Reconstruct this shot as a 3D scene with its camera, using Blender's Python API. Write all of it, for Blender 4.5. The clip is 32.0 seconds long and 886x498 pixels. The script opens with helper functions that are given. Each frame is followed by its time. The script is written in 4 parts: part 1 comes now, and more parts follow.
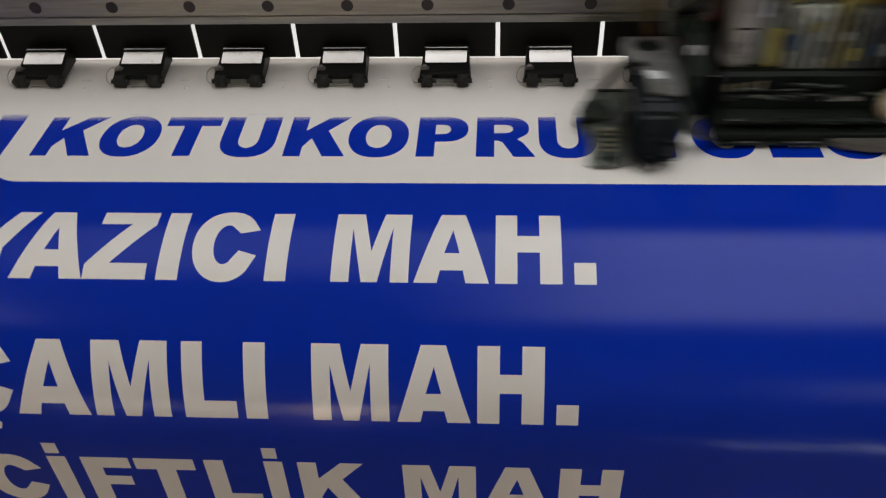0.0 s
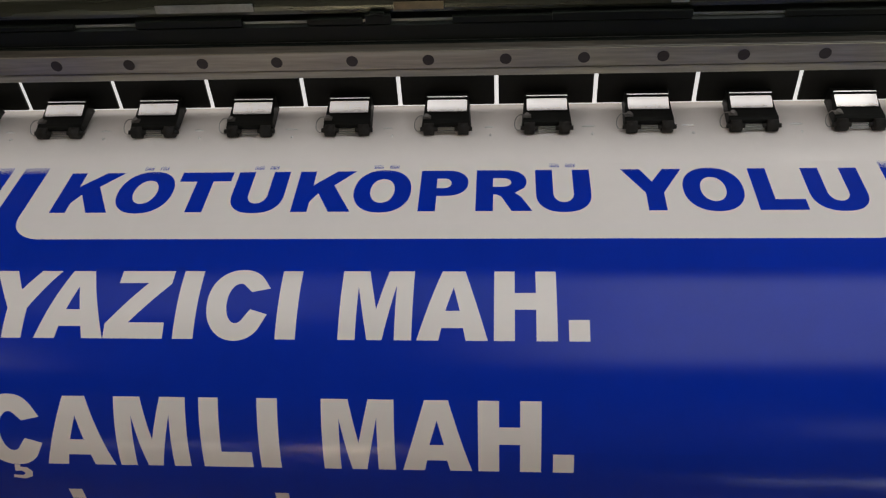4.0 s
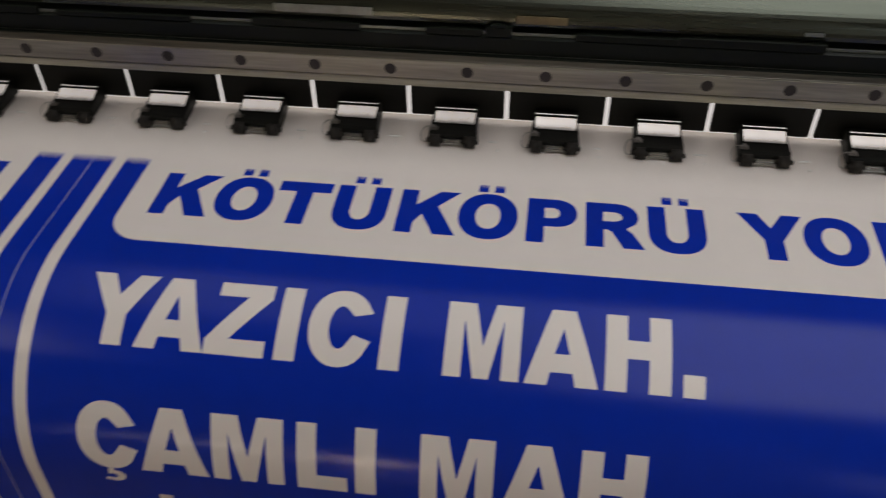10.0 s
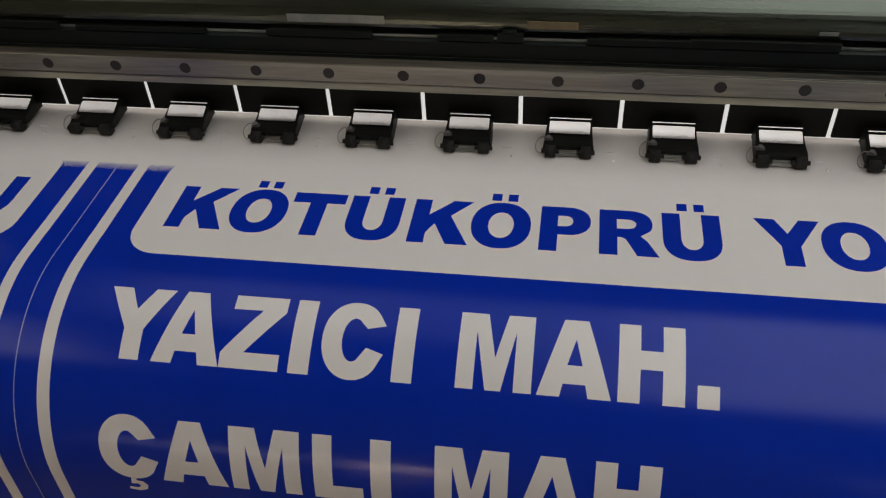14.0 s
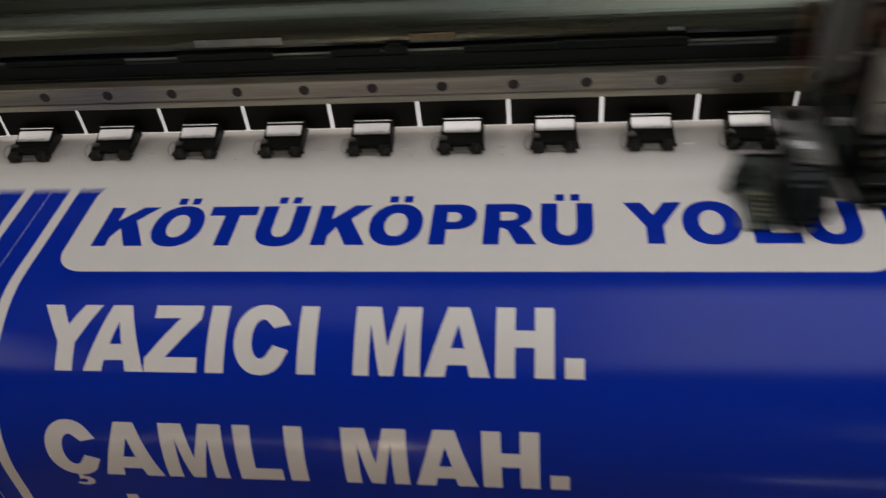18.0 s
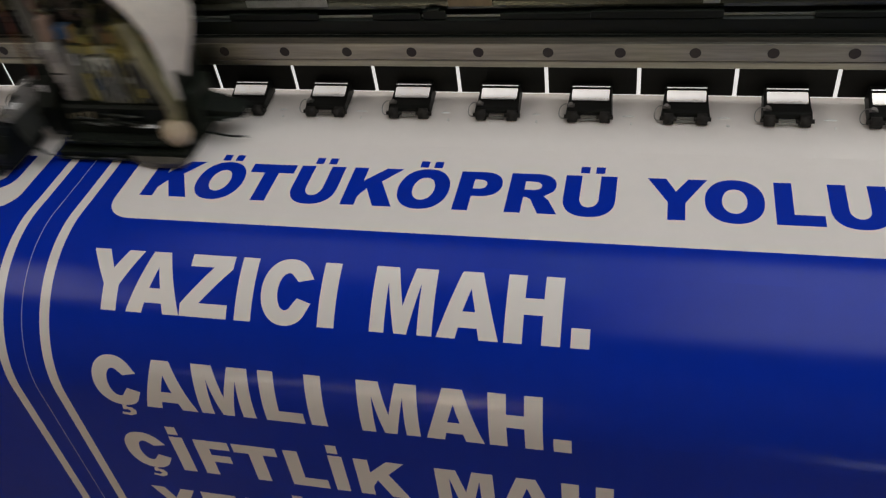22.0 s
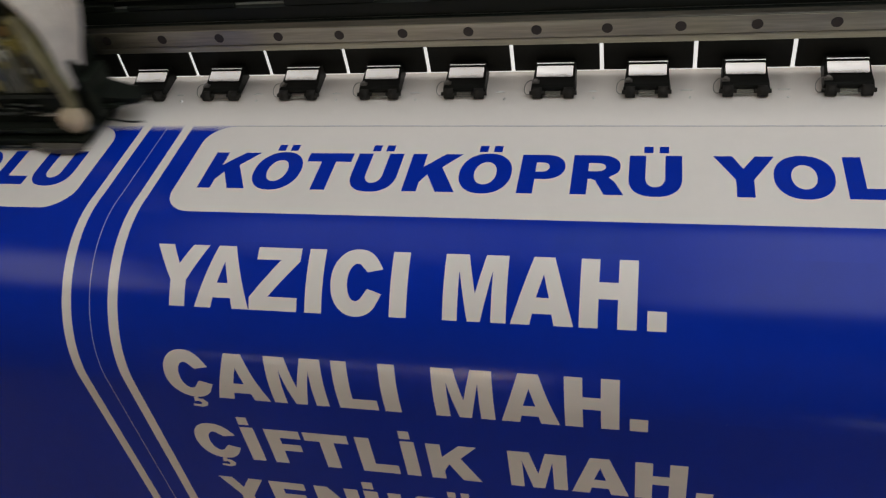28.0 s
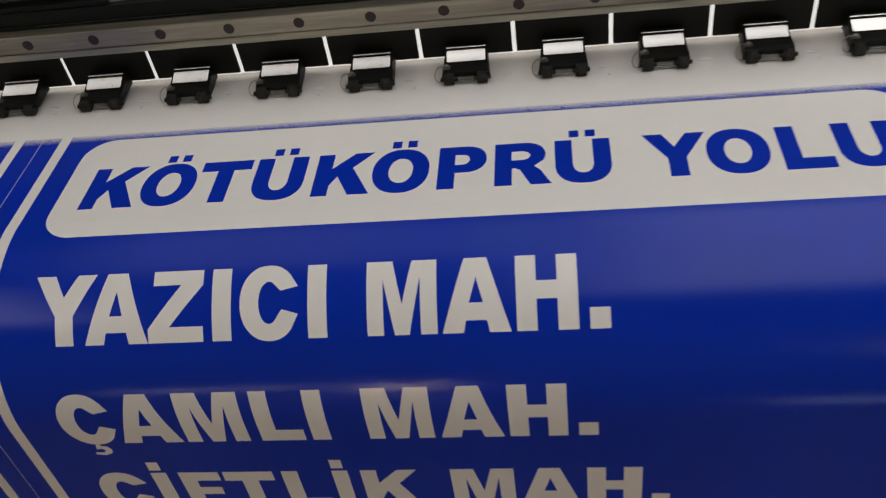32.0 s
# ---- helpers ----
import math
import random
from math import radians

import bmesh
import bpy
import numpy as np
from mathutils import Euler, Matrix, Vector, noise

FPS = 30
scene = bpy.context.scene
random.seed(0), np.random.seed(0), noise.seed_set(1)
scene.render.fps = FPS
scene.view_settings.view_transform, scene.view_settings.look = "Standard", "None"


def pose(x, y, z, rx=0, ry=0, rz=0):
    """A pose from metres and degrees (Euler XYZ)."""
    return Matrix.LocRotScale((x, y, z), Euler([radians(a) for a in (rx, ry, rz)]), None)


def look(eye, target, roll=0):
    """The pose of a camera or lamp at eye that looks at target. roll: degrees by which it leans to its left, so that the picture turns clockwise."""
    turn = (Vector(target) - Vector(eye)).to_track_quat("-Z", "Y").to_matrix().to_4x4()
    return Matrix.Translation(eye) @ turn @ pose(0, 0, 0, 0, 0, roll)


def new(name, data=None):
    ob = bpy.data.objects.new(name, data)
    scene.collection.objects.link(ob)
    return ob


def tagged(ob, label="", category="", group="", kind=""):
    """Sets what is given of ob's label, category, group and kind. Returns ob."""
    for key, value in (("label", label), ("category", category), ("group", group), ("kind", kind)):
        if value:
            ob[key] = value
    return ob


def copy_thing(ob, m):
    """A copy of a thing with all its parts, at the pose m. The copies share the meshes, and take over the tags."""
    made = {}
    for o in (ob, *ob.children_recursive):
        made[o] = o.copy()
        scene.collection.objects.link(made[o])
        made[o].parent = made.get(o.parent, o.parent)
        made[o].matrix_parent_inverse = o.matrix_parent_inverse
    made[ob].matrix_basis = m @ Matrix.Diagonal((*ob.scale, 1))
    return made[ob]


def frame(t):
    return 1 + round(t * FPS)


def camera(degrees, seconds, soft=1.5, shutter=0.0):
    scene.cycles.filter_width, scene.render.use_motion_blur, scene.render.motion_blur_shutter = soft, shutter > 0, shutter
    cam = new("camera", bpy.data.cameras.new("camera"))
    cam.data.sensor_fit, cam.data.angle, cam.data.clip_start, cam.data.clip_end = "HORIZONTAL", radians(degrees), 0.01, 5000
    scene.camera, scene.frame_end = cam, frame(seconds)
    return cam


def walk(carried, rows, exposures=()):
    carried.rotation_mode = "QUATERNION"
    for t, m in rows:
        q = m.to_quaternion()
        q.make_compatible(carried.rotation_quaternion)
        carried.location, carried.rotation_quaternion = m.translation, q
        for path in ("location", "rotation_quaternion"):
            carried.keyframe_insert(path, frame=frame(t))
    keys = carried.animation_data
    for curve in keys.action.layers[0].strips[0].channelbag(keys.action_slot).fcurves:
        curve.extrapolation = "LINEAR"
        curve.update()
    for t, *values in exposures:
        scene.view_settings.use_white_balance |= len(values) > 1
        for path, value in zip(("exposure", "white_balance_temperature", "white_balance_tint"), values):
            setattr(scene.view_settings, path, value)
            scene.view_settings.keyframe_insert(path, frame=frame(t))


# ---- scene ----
# ================= camera and its path =================
# rows: seconds, place in metres, yaw, pitch, roll in degrees
cam = camera(54.33, 32.0, soft=1.25, shutter=0.6)
PATH = [
    (0, 0.0582, -0.4978, 0.3647, 4.86, -42.25, -2.74),
    (0.5, 0.0604, -0.4962, 0.3947, 4.64, -43.38, -4.62),
    (1, 0.0733, -0.5016, 0.4178, 4.71, -42.25, -5.13),
    (1.5, 0.0774, -0.5092, 0.4225, 4.45, -40.89, -5.02),
    (2, 0.0749, -0.5139, 0.4192, 4.59, -40.63, -5.03),
    (2.5, 0.0742, -0.5098, 0.4228, 5.46, -41.56, -5.09),
    (4.5, 0.0642, -0.4991, 0.4047, 4.97, -41.93, -3.08),
    (5, 0.0839, -0.4958, 0.4059, 3.03, -41.98, -2.32),
    (5.5, 0.1050, -0.4903, 0.4073, -0.05, -41.79, -1.88),
    (6, 0.0982, -0.4921, 0.4086, -1.08, -41.27, -1.83),
    (6.5, 0.0907, -0.4855, 0.4095, -1.35, -41.62, -0.89),
    (7, 0.0913, -0.4797, 0.4071, -0.93, -41.65, -0.73),
    (7.5, 0.0782, -0.4833, 0.4016, -0.89, -41.09, 0.16),
    (8, 0.0715, -0.4818, 0.4040, -0.01, -41.49, 0.24),
    (8.5, 0.0613, -0.4786, 0.4003, 0.96, -41.38, 0.08),
    (9, 0.0504, -0.4769, 0.4001, 2.48, -41.35, 0.00),
    (9.5, 0.0334, -0.4748, 0.4040, 4.38, -41.62, 0.01),
    (10, 0.0063, -0.4860, 0.4111, 8.09, -41.89, -1.00),
    (10.5, -0.0060, -0.4934, 0.4139, 11.53, -41.81, -1.86),
    (11, -0.0032, -0.4901, 0.4136, 11.65, -41.92, -1.92),
    (11.5, 0.0048, -0.4901, 0.4101, 11.28, -41.70, -2.03),
    (12, 0.0088, -0.4926, 0.4135, 10.92, -41.71, -2.24),
    (12.5, 0.0152, -0.4913, 0.4122, 10.91, -41.59, -2.59),
    (13, 0.0156, -0.4904, 0.4120, 10.39, -41.33, -2.94),
    (13.5, 0.0178, -0.4874, 0.4139, 10.84, -41.58, -3.45),
    (14, 0.0184, -0.4856, 0.4138, 10.75, -41.56, -3.48),
    (14.5, 0.0218, -0.4858, 0.4132, 10.92, -41.48, -3.88),
    (16.5, 0.0263, -0.4859, 0.4110, 10.52, -41.19, -4.83),
    (17, 0.0289, -0.4809, 0.4167, 9.97, -41.67, -5.04),
    (17.5, 0.0468, -0.4925, 0.4189, 9.41, -41.11, -5.31),
    (18, 0.1035, -0.5314, 0.4489, 10.41, -41.54, -7.12),
    (18.5, 0.1531, -0.5678, 0.4503, 7.45, -41.75, -6.94),
    (19, 0.1699, -0.5466, 0.4414, 12.47, -42.33, -7.26),
    (19.5, 0.1649, -0.5449, 0.4359, 16.61, -43.05, -7.29),
    (20, 0.1595, -0.5446, 0.4444, 18.24, -42.86, -8.16),
    (20.5, 0.1503, -0.5513, 0.4403, 18.43, -42.55, -8.17),
    (21, 0.1564, -0.5496, 0.4462, 18.54, -42.59, -8.76),
    (21.5, 0.1574, -0.5498, 0.4482, 18.43, -42.53, -8.99),
    (22, 0.1580, -0.5497, 0.4489, 18.32, -42.24, -9.22),
    (22.5, 0.1617, -0.5510, 0.4443, 18.13, -41.59, -9.46),
    (23, 0.1655, -0.5422, 0.4477, 18.19, -42.02, -9.97),
    (23.5, 0.1804, -0.5343, 0.4444, 16.03, -42.21, -10.11),
    (24, 0.1973, -0.5243, 0.4476, 14.15, -42.95, -10.55),
    (24.5, 0.1933, -0.5263, 0.4411, 13.28, -42.71, -9.94),
    (25, 0.1895, -0.5261, 0.4424, 13.17, -42.49, -9.82),
    (25.5, 0.1818, -0.5259, 0.4403, 13.31, -42.54, -9.10),
    (26, 0.1710, -0.5245, 0.4381, 15.25, -42.29, -9.00),
    (26.5, 0.1535, -0.5251, 0.4417, 17.49, -42.30, -9.21),
    (28.5, 0.1037, -0.5737, 0.4573, 18.42, -43.03, -11.51),
    (29, 0.1039, -0.5705, 0.4637, 16.00, -42.58, -10.20),
    (29.5, 0.1010, -0.5632, 0.4555, 14.52, -42.54, -9.43),
    (30, 0.1037, -0.5608, 0.4525, 13.97, -42.22, -9.04),
    (30.5, 0.1044, -0.5570, 0.4491, 13.60, -42.14, -8.96),
    (31, 0.1054, -0.5568, 0.4417, 11.20, -42.49, -7.93),
    (31.5, 0.1081, -0.5652, 0.4347, 10.50, -42.78, -9.50),
    (32, 0.0881, -0.5331, 0.4057, 10.60, -43.24, -10.00),
]


def eye_pose(x, y, z, yaw, pitch, roll):
    return pose(x, y, z) @ pose(0, 0, 0, 0, 0, yaw) @ pose(0, 0, 0, 90 + pitch) @ pose(0, 0, 0, 0, 0, roll)


walk(cam, [(t, eye_pose(*p)) for t, *p in PATH], exposures=[(0.0, -0.36, 6500, 10.5), (1.0, -0.38, 6500, 10), (2.0, -0.6, 6500, 11), (5.0, -0.5, 6500, 13.5), (6.0, -0.64, 6500, 9), (7.5, -0.63, 6500, 9.5), (9.0, -0.64, 6600, 13), (10.0, -0.66, 6700, 15), (12.0, -0.67, 6550, 13), (14.0, -0.69, 6500, 11.5), (17.0, -0.77, 6500, 12), (18.5, -0.64, 6530, 13), (20.0, -0.50, 6600, 12), (22.0, -0.51, 6530, 12), (24.0, -0.53, 6480, 12), (26.0, -0.49, 6500, 12), (29.0, -0.45, 6500, 10), (32.0, -0.45, 6500, 10)])

# ================= world, lamps, exposure =================
world = bpy.data.worlds.new("room_air")
scene.world = world
world.use_nodes = True
world.node_tree.nodes["Background"].inputs["Color"].default_value = (0.75, 0.82, 0.9, 1)
world.node_tree.nodes["Background"].inputs["Strength"].default_value = 0.02
scene.view_settings.exposure = 0.0


def area_lamp(name, eye, target, sx, sy, watts, colour):
    data = bpy.data.lights.new(name, "AREA")
    data.shape, data.size, data.size_y, data.energy, data.color = "RECTANGLE", sx, sy, watts, colour
    ob = new(name, data)
    ob.matrix_world = look(eye, target)
    return ob


# the ceiling fittings light the room by their glowing diffusers, built with the room
# unseen light bar under the rail, over the pinch rollers
area_lamp("roller_light_bar", (0.20, 0.1265, 0.0515), (0.20, 0.1265, 0), 0.50, 0.010, 0.0175, (1.0, 0.975, 0.95))
# left section dimmed so the plates there look duller
area_lamp("roller_light_bar", (-0.60, 0.1265, 0.0515), (-0.60, 0.1265, 0), 1.10, 0.010, 0.0265, (1.0, 0.965, 0.93))

# ================= materials =================


def mat(name, colour, rough=0.5, metal=0.0, spread=0.12, scale=40.0, bump=0.0, bump_scale=300.0, coat=0.0, spec=0.5, rough_spread=0.1, grain=(1, 1, 1)):
    """A surface with tone and gloss varied at two scales, and a fine relief."""
    m = bpy.data.materials.new(name)
    m.use_nodes = True
    nt = m.node_tree
    b = nt.nodes["Principled BSDF"]
    tc = nt.nodes.new("ShaderNodeTexCoord")
    big = nt.nodes.new("ShaderNodeTexNoise")
    big.inputs["Scale"].default_value, big.inputs["Detail"].default_value = scale, 6.0
    fine = nt.nodes.new("ShaderNodeTexNoise")
    fine.inputs["Scale"].default_value, fine.inputs["Detail"].default_value = scale * 9, 3.0
    stretch = nt.nodes.new("ShaderNodeMapping")
    stretch.inputs["Scale"].default_value = grain
    nt.links.new(tc.outputs["Object"], stretch.inputs["Vector"])
    for n in (big, fine):
        nt.links.new(stretch.outputs["Vector"], n.inputs["Vector"])
    mix = nt.nodes.new("ShaderNodeMath")
    mix.operation = "MULTIPLY_ADD"
    mix.inputs[1].default_value = 0.4
    nt.links.new(fine.outputs["Fac"], mix.inputs[0])
    nt.links.new(big.outputs["Fac"], mix.inputs[2])
    ramp = nt.nodes.new("ShaderNodeMapRange")
    ramp.inputs["From Min"].default_value, ramp.inputs["From Max"].default_value = 0.45, 0.95
    ramp.inputs["To Min"].default_value, ramp.inputs["To Max"].default_value = 1 - spread, 1 + spread
    nt.links.new(mix.outputs[0], ramp.inputs["Value"])
    sc = nt.nodes.new("ShaderNodeVectorMath")
    sc.operation = "SCALE"
    sc.inputs[0].default_value = colour[:3]
    nt.links.new(ramp.outputs["Result"], sc.inputs["Scale"])
    nt.links.new(sc.outputs[0], b.inputs["Base Color"])
    rr = nt.nodes.new("ShaderNodeMapRange")
    rr.inputs["From Min"].default_value, rr.inputs["From Max"].default_value = 0.45, 0.95
    rr.inputs["To Min"].default_value, rr.inputs["To Max"].default_value = rough * (1 - rough_spread), min(1, rough * (1 + rough_spread))
    nt.links.new(mix.outputs[0], rr.inputs["Value"])
    nt.links.new(rr.outputs["Result"], b.inputs["Roughness"])
    b.inputs["Metallic"].default_value = metal
    b.inputs["Coat Weight"].default_value = coat
    b.inputs["Specular IOR Level"].default_value = spec
    if bump:
        bn = nt.nodes.new("ShaderNodeTexNoise")
        bn.inputs["Scale"].default_value, bn.inputs["Detail"].default_value = bump_scale, 4.0
        nt.links.new(stretch.outputs["Vector"], bn.inputs["Vector"])
        bp = nt.nodes.new("ShaderNodeBump")
        bp.inputs["Strength"].default_value, bp.inputs["Distance"].default_value = bump, 0.001
        nt.links.new(bn.outputs["Fac"], bp.inputs["Height"])
        nt.links.new(bp.outputs["Normal"], b.inputs["Normal"])
    return m


def glow(name, colour, strength):
    m = bpy.data.materials.new(name)
    m.use_nodes = True
    b = m.node_tree.nodes["Principled BSDF"]
    b.inputs["Base Color"].default_value = (*colour, 1)
    b.inputs["Emission Color"].default_value = (*colour, 1)
    b.inputs["Emission Strength"].default_value = strength
    return m


def soft_glow(name, colour, strength, half_x, half_y, rim_x, rim_y):
    """A lamp diffuser that is brightest in its middle and dims over its rims (metres)."""
    m = glow(name, colour, strength)
    nt = m.node_tree
    at = nt.nodes.new("ShaderNodeSeparateXYZ")
    tc = nt.nodes.new("ShaderNodeTexCoord")
    nt.links.new(tc.outputs["Object"], at.inputs[0])
    out = None
    for axis, half, rim in (("X", half_x, rim_x), ("Y", half_y, rim_y)):
        size = nt.nodes.new("ShaderNodeMath")
        size.operation = "ABSOLUTE"
        nt.links.new(at.outputs[axis], size.inputs[0])
        fade = nt.nodes.new("ShaderNodeMapRange")
        fade.interpolation_type = "SMOOTHSTEP"
        fade.inputs["From Min"].default_value, fade.inputs["From Max"].default_value = half, half - rim
        fade.inputs["To Min"].default_value, fade.inputs["To Max"].default_value = 0.12, strength if out is None else 1.0
        nt.links.new(size.outputs[0], fade.inputs["Value"])
        if out is None:
            out = fade.outputs["Result"]
        else:
            both = nt.nodes.new("ShaderNodeMath")
            both.operation = "MULTIPLY"
            nt.links.new(out, both.inputs[0])
            nt.links.new(fade.outputs["Result"], both.inputs[1])
            out = both.outputs[0]
    nt.links.new(out, nt.nodes["Principled BSDF"].inputs["Emission Strength"])
    return m


VINYL = mat("white_vinyl", (0.87, 0.796, 0.742), 0.20, spread=0.025, scale=9, bump=0.05, bump_scale=60, spec=0.4)
INK = mat("blue_ink", (0.0015, 0.0268, 0.405), 0.175, spread=0.10, scale=6, bump=0.035, bump_scale=70, spec=0.25)
DARK_INK = mat("dark_ink_line", (0.035, 0.030, 0.075), 0.25, spread=0.2, scale=30)
PALE_INK = mat("thin_blue_ink", (0.30, 0.36, 0.66), 0.3, spread=0.05, scale=30)
STEEL = mat("ground_steel", (0.365, 0.342, 0.262), 0.36, 1.0, spread=0.38, scale=60, bump=0.14, bump_scale=260, grain=(0.06, 1, 1))
STEEL_DARK = mat("dull_steel", (0.32, 0.30, 0.28), 0.42, 1.0, spread=0.15, scale=25)
ALU = mat("brushed_aluminium_cover", (0.103, 0.112, 0.090), 0.27, 1.0, spread=0.10, scale=30, bump=0.05, bump_scale=150, grain=(0.06, 1, 1))
BLACK = mat("black_plastic", (0.009, 0.009, 0.0075), 0.42, spec=0.14, spread=0.3, scale=60, bump=0.05, bump_scale=500)
BLACK_PLATE = mat("black_coated_plate", (0.014, 0.014, 0.011), 0.5, spec=0.2, spread=0.25, scale=20)
RUBBER = mat("dark_rubber", (0.024, 0.021, 0.018), 0.7, spec=0.25, spread=0.3, scale=120, bump=0.15, bump_scale=900)
BEAM = mat("black_beam_paint", (0.008, 0.010, 0.007), 0.32, spec=0.17, spread=0.2, scale=8)
WHITE_LABEL = mat("white_plate", (0.80, 0.80, 0.78), 0.18, spread=0.05, scale=80, coat=1.0)
POLISHED = mat("polished_steel_plate", (0.92, 0.90, 0.87), 0.16, 1.0, spread=0.22, scale=55)
WIRE = mat("spring_wire", (0.45, 0.43, 0.40), 0.3, 1.0, spread=0.1)
WALLPAINT = mat("wall_paint", (0.58, 0.54, 0.47), 0.9, spread=0.08, scale=2, bump=0.1, bump_scale=50)
CEILPAINT = mat("ceiling_paint", (0.62, 0.62, 0.60), 0.9, spread=0.06, scale=2)
FLOORMAT = mat("beige_floor_tiles", (0.34, 0.265, 0.195), 0.35, spread=0.25, scale=3)
PRINTER_GREY = mat("printer_grey_paint", (0.30, 0.31, 0.31), 0.45, spread=0.08, scale=10)
TUBE_GLOW = soft_glow("fill_panel_diffuser", (1.0, 0.935, 0.84), 3.0, 0.66, 0.81, 0.4, 0.4)
PANEL_GLOW = soft_glow("led_panel_diffuser", (0.925, 0.975, 0.99), 2.95, 1.11, 1.46, 0.75, 0.5)
DIM_GLOW = soft_glow("sheen_panel_diffuser", (0.92, 0.98, 1.0), 1.05, 0.81, 0.86, 0.5, 0.5)
WINDOW_GLOW = glow("added_pane_glow", (0.80, 0.90, 1.0), 1.2)
HOT_GLOW = glow("plate_glare_glow", (1.0, 0.99, 0.95), 1.6)
FLOOR_GLOW = glow("streak_bar_glow", (0.84, 0.93, 1.0), 5.0)
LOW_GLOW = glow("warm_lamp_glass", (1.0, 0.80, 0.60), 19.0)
STRIP_GLOW = glow("vinyl_streak_glow", (1.0, 0.92, 0.86), 4.5)
SPOT_GLOW = glow("slit_glare", (1.0, 1.0, 0.97), 3.2)
SLIT_GLOW = glow("slit_strip_glow", (1.0, 0.99, 0.95), 1.0)

# ================= helpers for meshes =================


def part(name, bm, material, parent=None, label="", smooth=False):
    """Links a bmesh as one mesh object under a thing or a part."""
    me = bpy.data.meshes.new(name)
    bm.to_mesh(me)
    bm.free()
    for m in material if isinstance(material, (list, tuple)) else (material,):
        me.materials.append(m)
    if smooth:
        me.polygons.foreach_set("use_smooth", [True] * len(me.polygons))
    ob = new(name, me)
    if parent is not None:
        ob.parent = parent
    if label:
        ob["label"] = label
    return ob


def empty(name, label, category, group="", kind="", m=None):
    ob = tagged(new(name), label, category, group, kind)
    if m is not None:
        ob.matrix_basis = m
    return ob


def box(bm, x0, x1, y0, y1, z0, z1, bevel=0.0):
    vs = [bm.verts.new((x, y, z)) for x in (x0, x1) for y in (y0, y1) for z in (z0, z1)]
    fs = [(0, 1, 3, 2), (4, 6, 7, 5), (0, 4, 5, 1), (2, 3, 7, 6), (0, 2, 6, 4), (1, 5, 7, 3)]
    faces = [bm.faces.new([vs[i] for i in f]) for f in fs]
    if bevel:
        edges = {e for f in faces for e in f.edges}
        bmesh.ops.bevel(bm, geom=list(edges), offset=bevel, segments=2, profile=0.6, affect="EDGES")
    return bm


def boxed(x0, x1, y0, y1, z0, z1, bevel=0.0):
    return box(bmesh.new(), x0, x1, y0, y1, z0, z1, bevel)


def cyl(bm, a, b, r, n=16, r2=None, caps=True):
    """A cylinder or cone from a to b."""
    a, b = Vector(a), Vector(b)
    q = (b - a).to_track_quat("Z", "Y")
    rings = []
    for p, rad in ((a, r), (b, r if r2 is None else r2)):
        rings.append([bm.verts.new(p + q @ Vector((rad * math.cos(2 * math.pi * i / n), rad * math.sin(2 * math.pi * i / n), 0))) for i in range(n)])
    for i in range(n):
        bm.faces.new((rings[0][i], rings[0][(i + 1) % n], rings[1][(i + 1) % n], rings[1][i]))
    if caps:
        bm.faces.new(rings[0][::-1])
        bm.faces.new(rings[1])
    return bm


def tube(bm, points, radii, n=10, flat=1.0):
    """A bent tube through the points; flat squeezes its section."""
    pts = [Vector(p) for p in points]
    if not isinstance(radii, (list, tuple)):
        radii = [radii] * len(pts)
    rings = []
    for i, p in enumerate(pts):
        d = pts[min(i + 1, len(pts) - 1)] - pts[max(i - 1, 0)]
        q = d.to_track_quat("Z", "Y")
        rings.append([bm.verts.new(p + q @ Vector((radii[i] * math.cos(2 * math.pi * k / n), flat * radii[i] * math.sin(2 * math.pi * k / n), 0))) for k in range(n)])
    for r0, r1 in zip(rings, rings[1:]):
        for k in range(n):
            bm.faces.new((r0[k], r0[(k + 1) % n], r1[(k + 1) % n], r1[k]))
    bm.faces.new(rings[0][::-1])
    bm.faces.new(rings[-1])
    return bm


def curve_points(points, steps=6):
    """Catmull-Rom through the points."""
    p = [Vector(q) for q in points]
    p = [2 * p[0] - p[1]] + p + [2 * p[-1] - p[-2]]
    out = []
    for i in range(1, len(p) - 2):
        for k in range(steps):
            u = k / steps
            out.append(0.5 * (2 * p[i] + (p[i + 1] - p[i - 1]) * u + (2 * p[i - 1] - 5 * p[i] + 4 * p[i + 1] - p[i + 2]) * u * u + (3 * p[i] - p[i - 1] - 3 * p[i + 1] + p[i + 2]) * u ** 3))
    return out + [p[-2]]


def extruded(profile, x0, x1, bm=None):
    """A closed profile of (y, z) points drawn along x."""
    bm = bm or bmesh.new()
    a = [bm.verts.new((x0, y, z)) for y, z in profile]
    b = [bm.verts.new((x1, y, z)) for y, z in profile]
    n = len(profile)
    for i in range(n):
        bm.faces.new((a[i], a[(i + 1) % n], b[(i + 1) % n], b[i]))
    bm.faces.new(a[::-1])
    bm.faces.new(b)
    bmesh.ops.recalc_face_normals(bm, faces=bm.faces)
    return bm


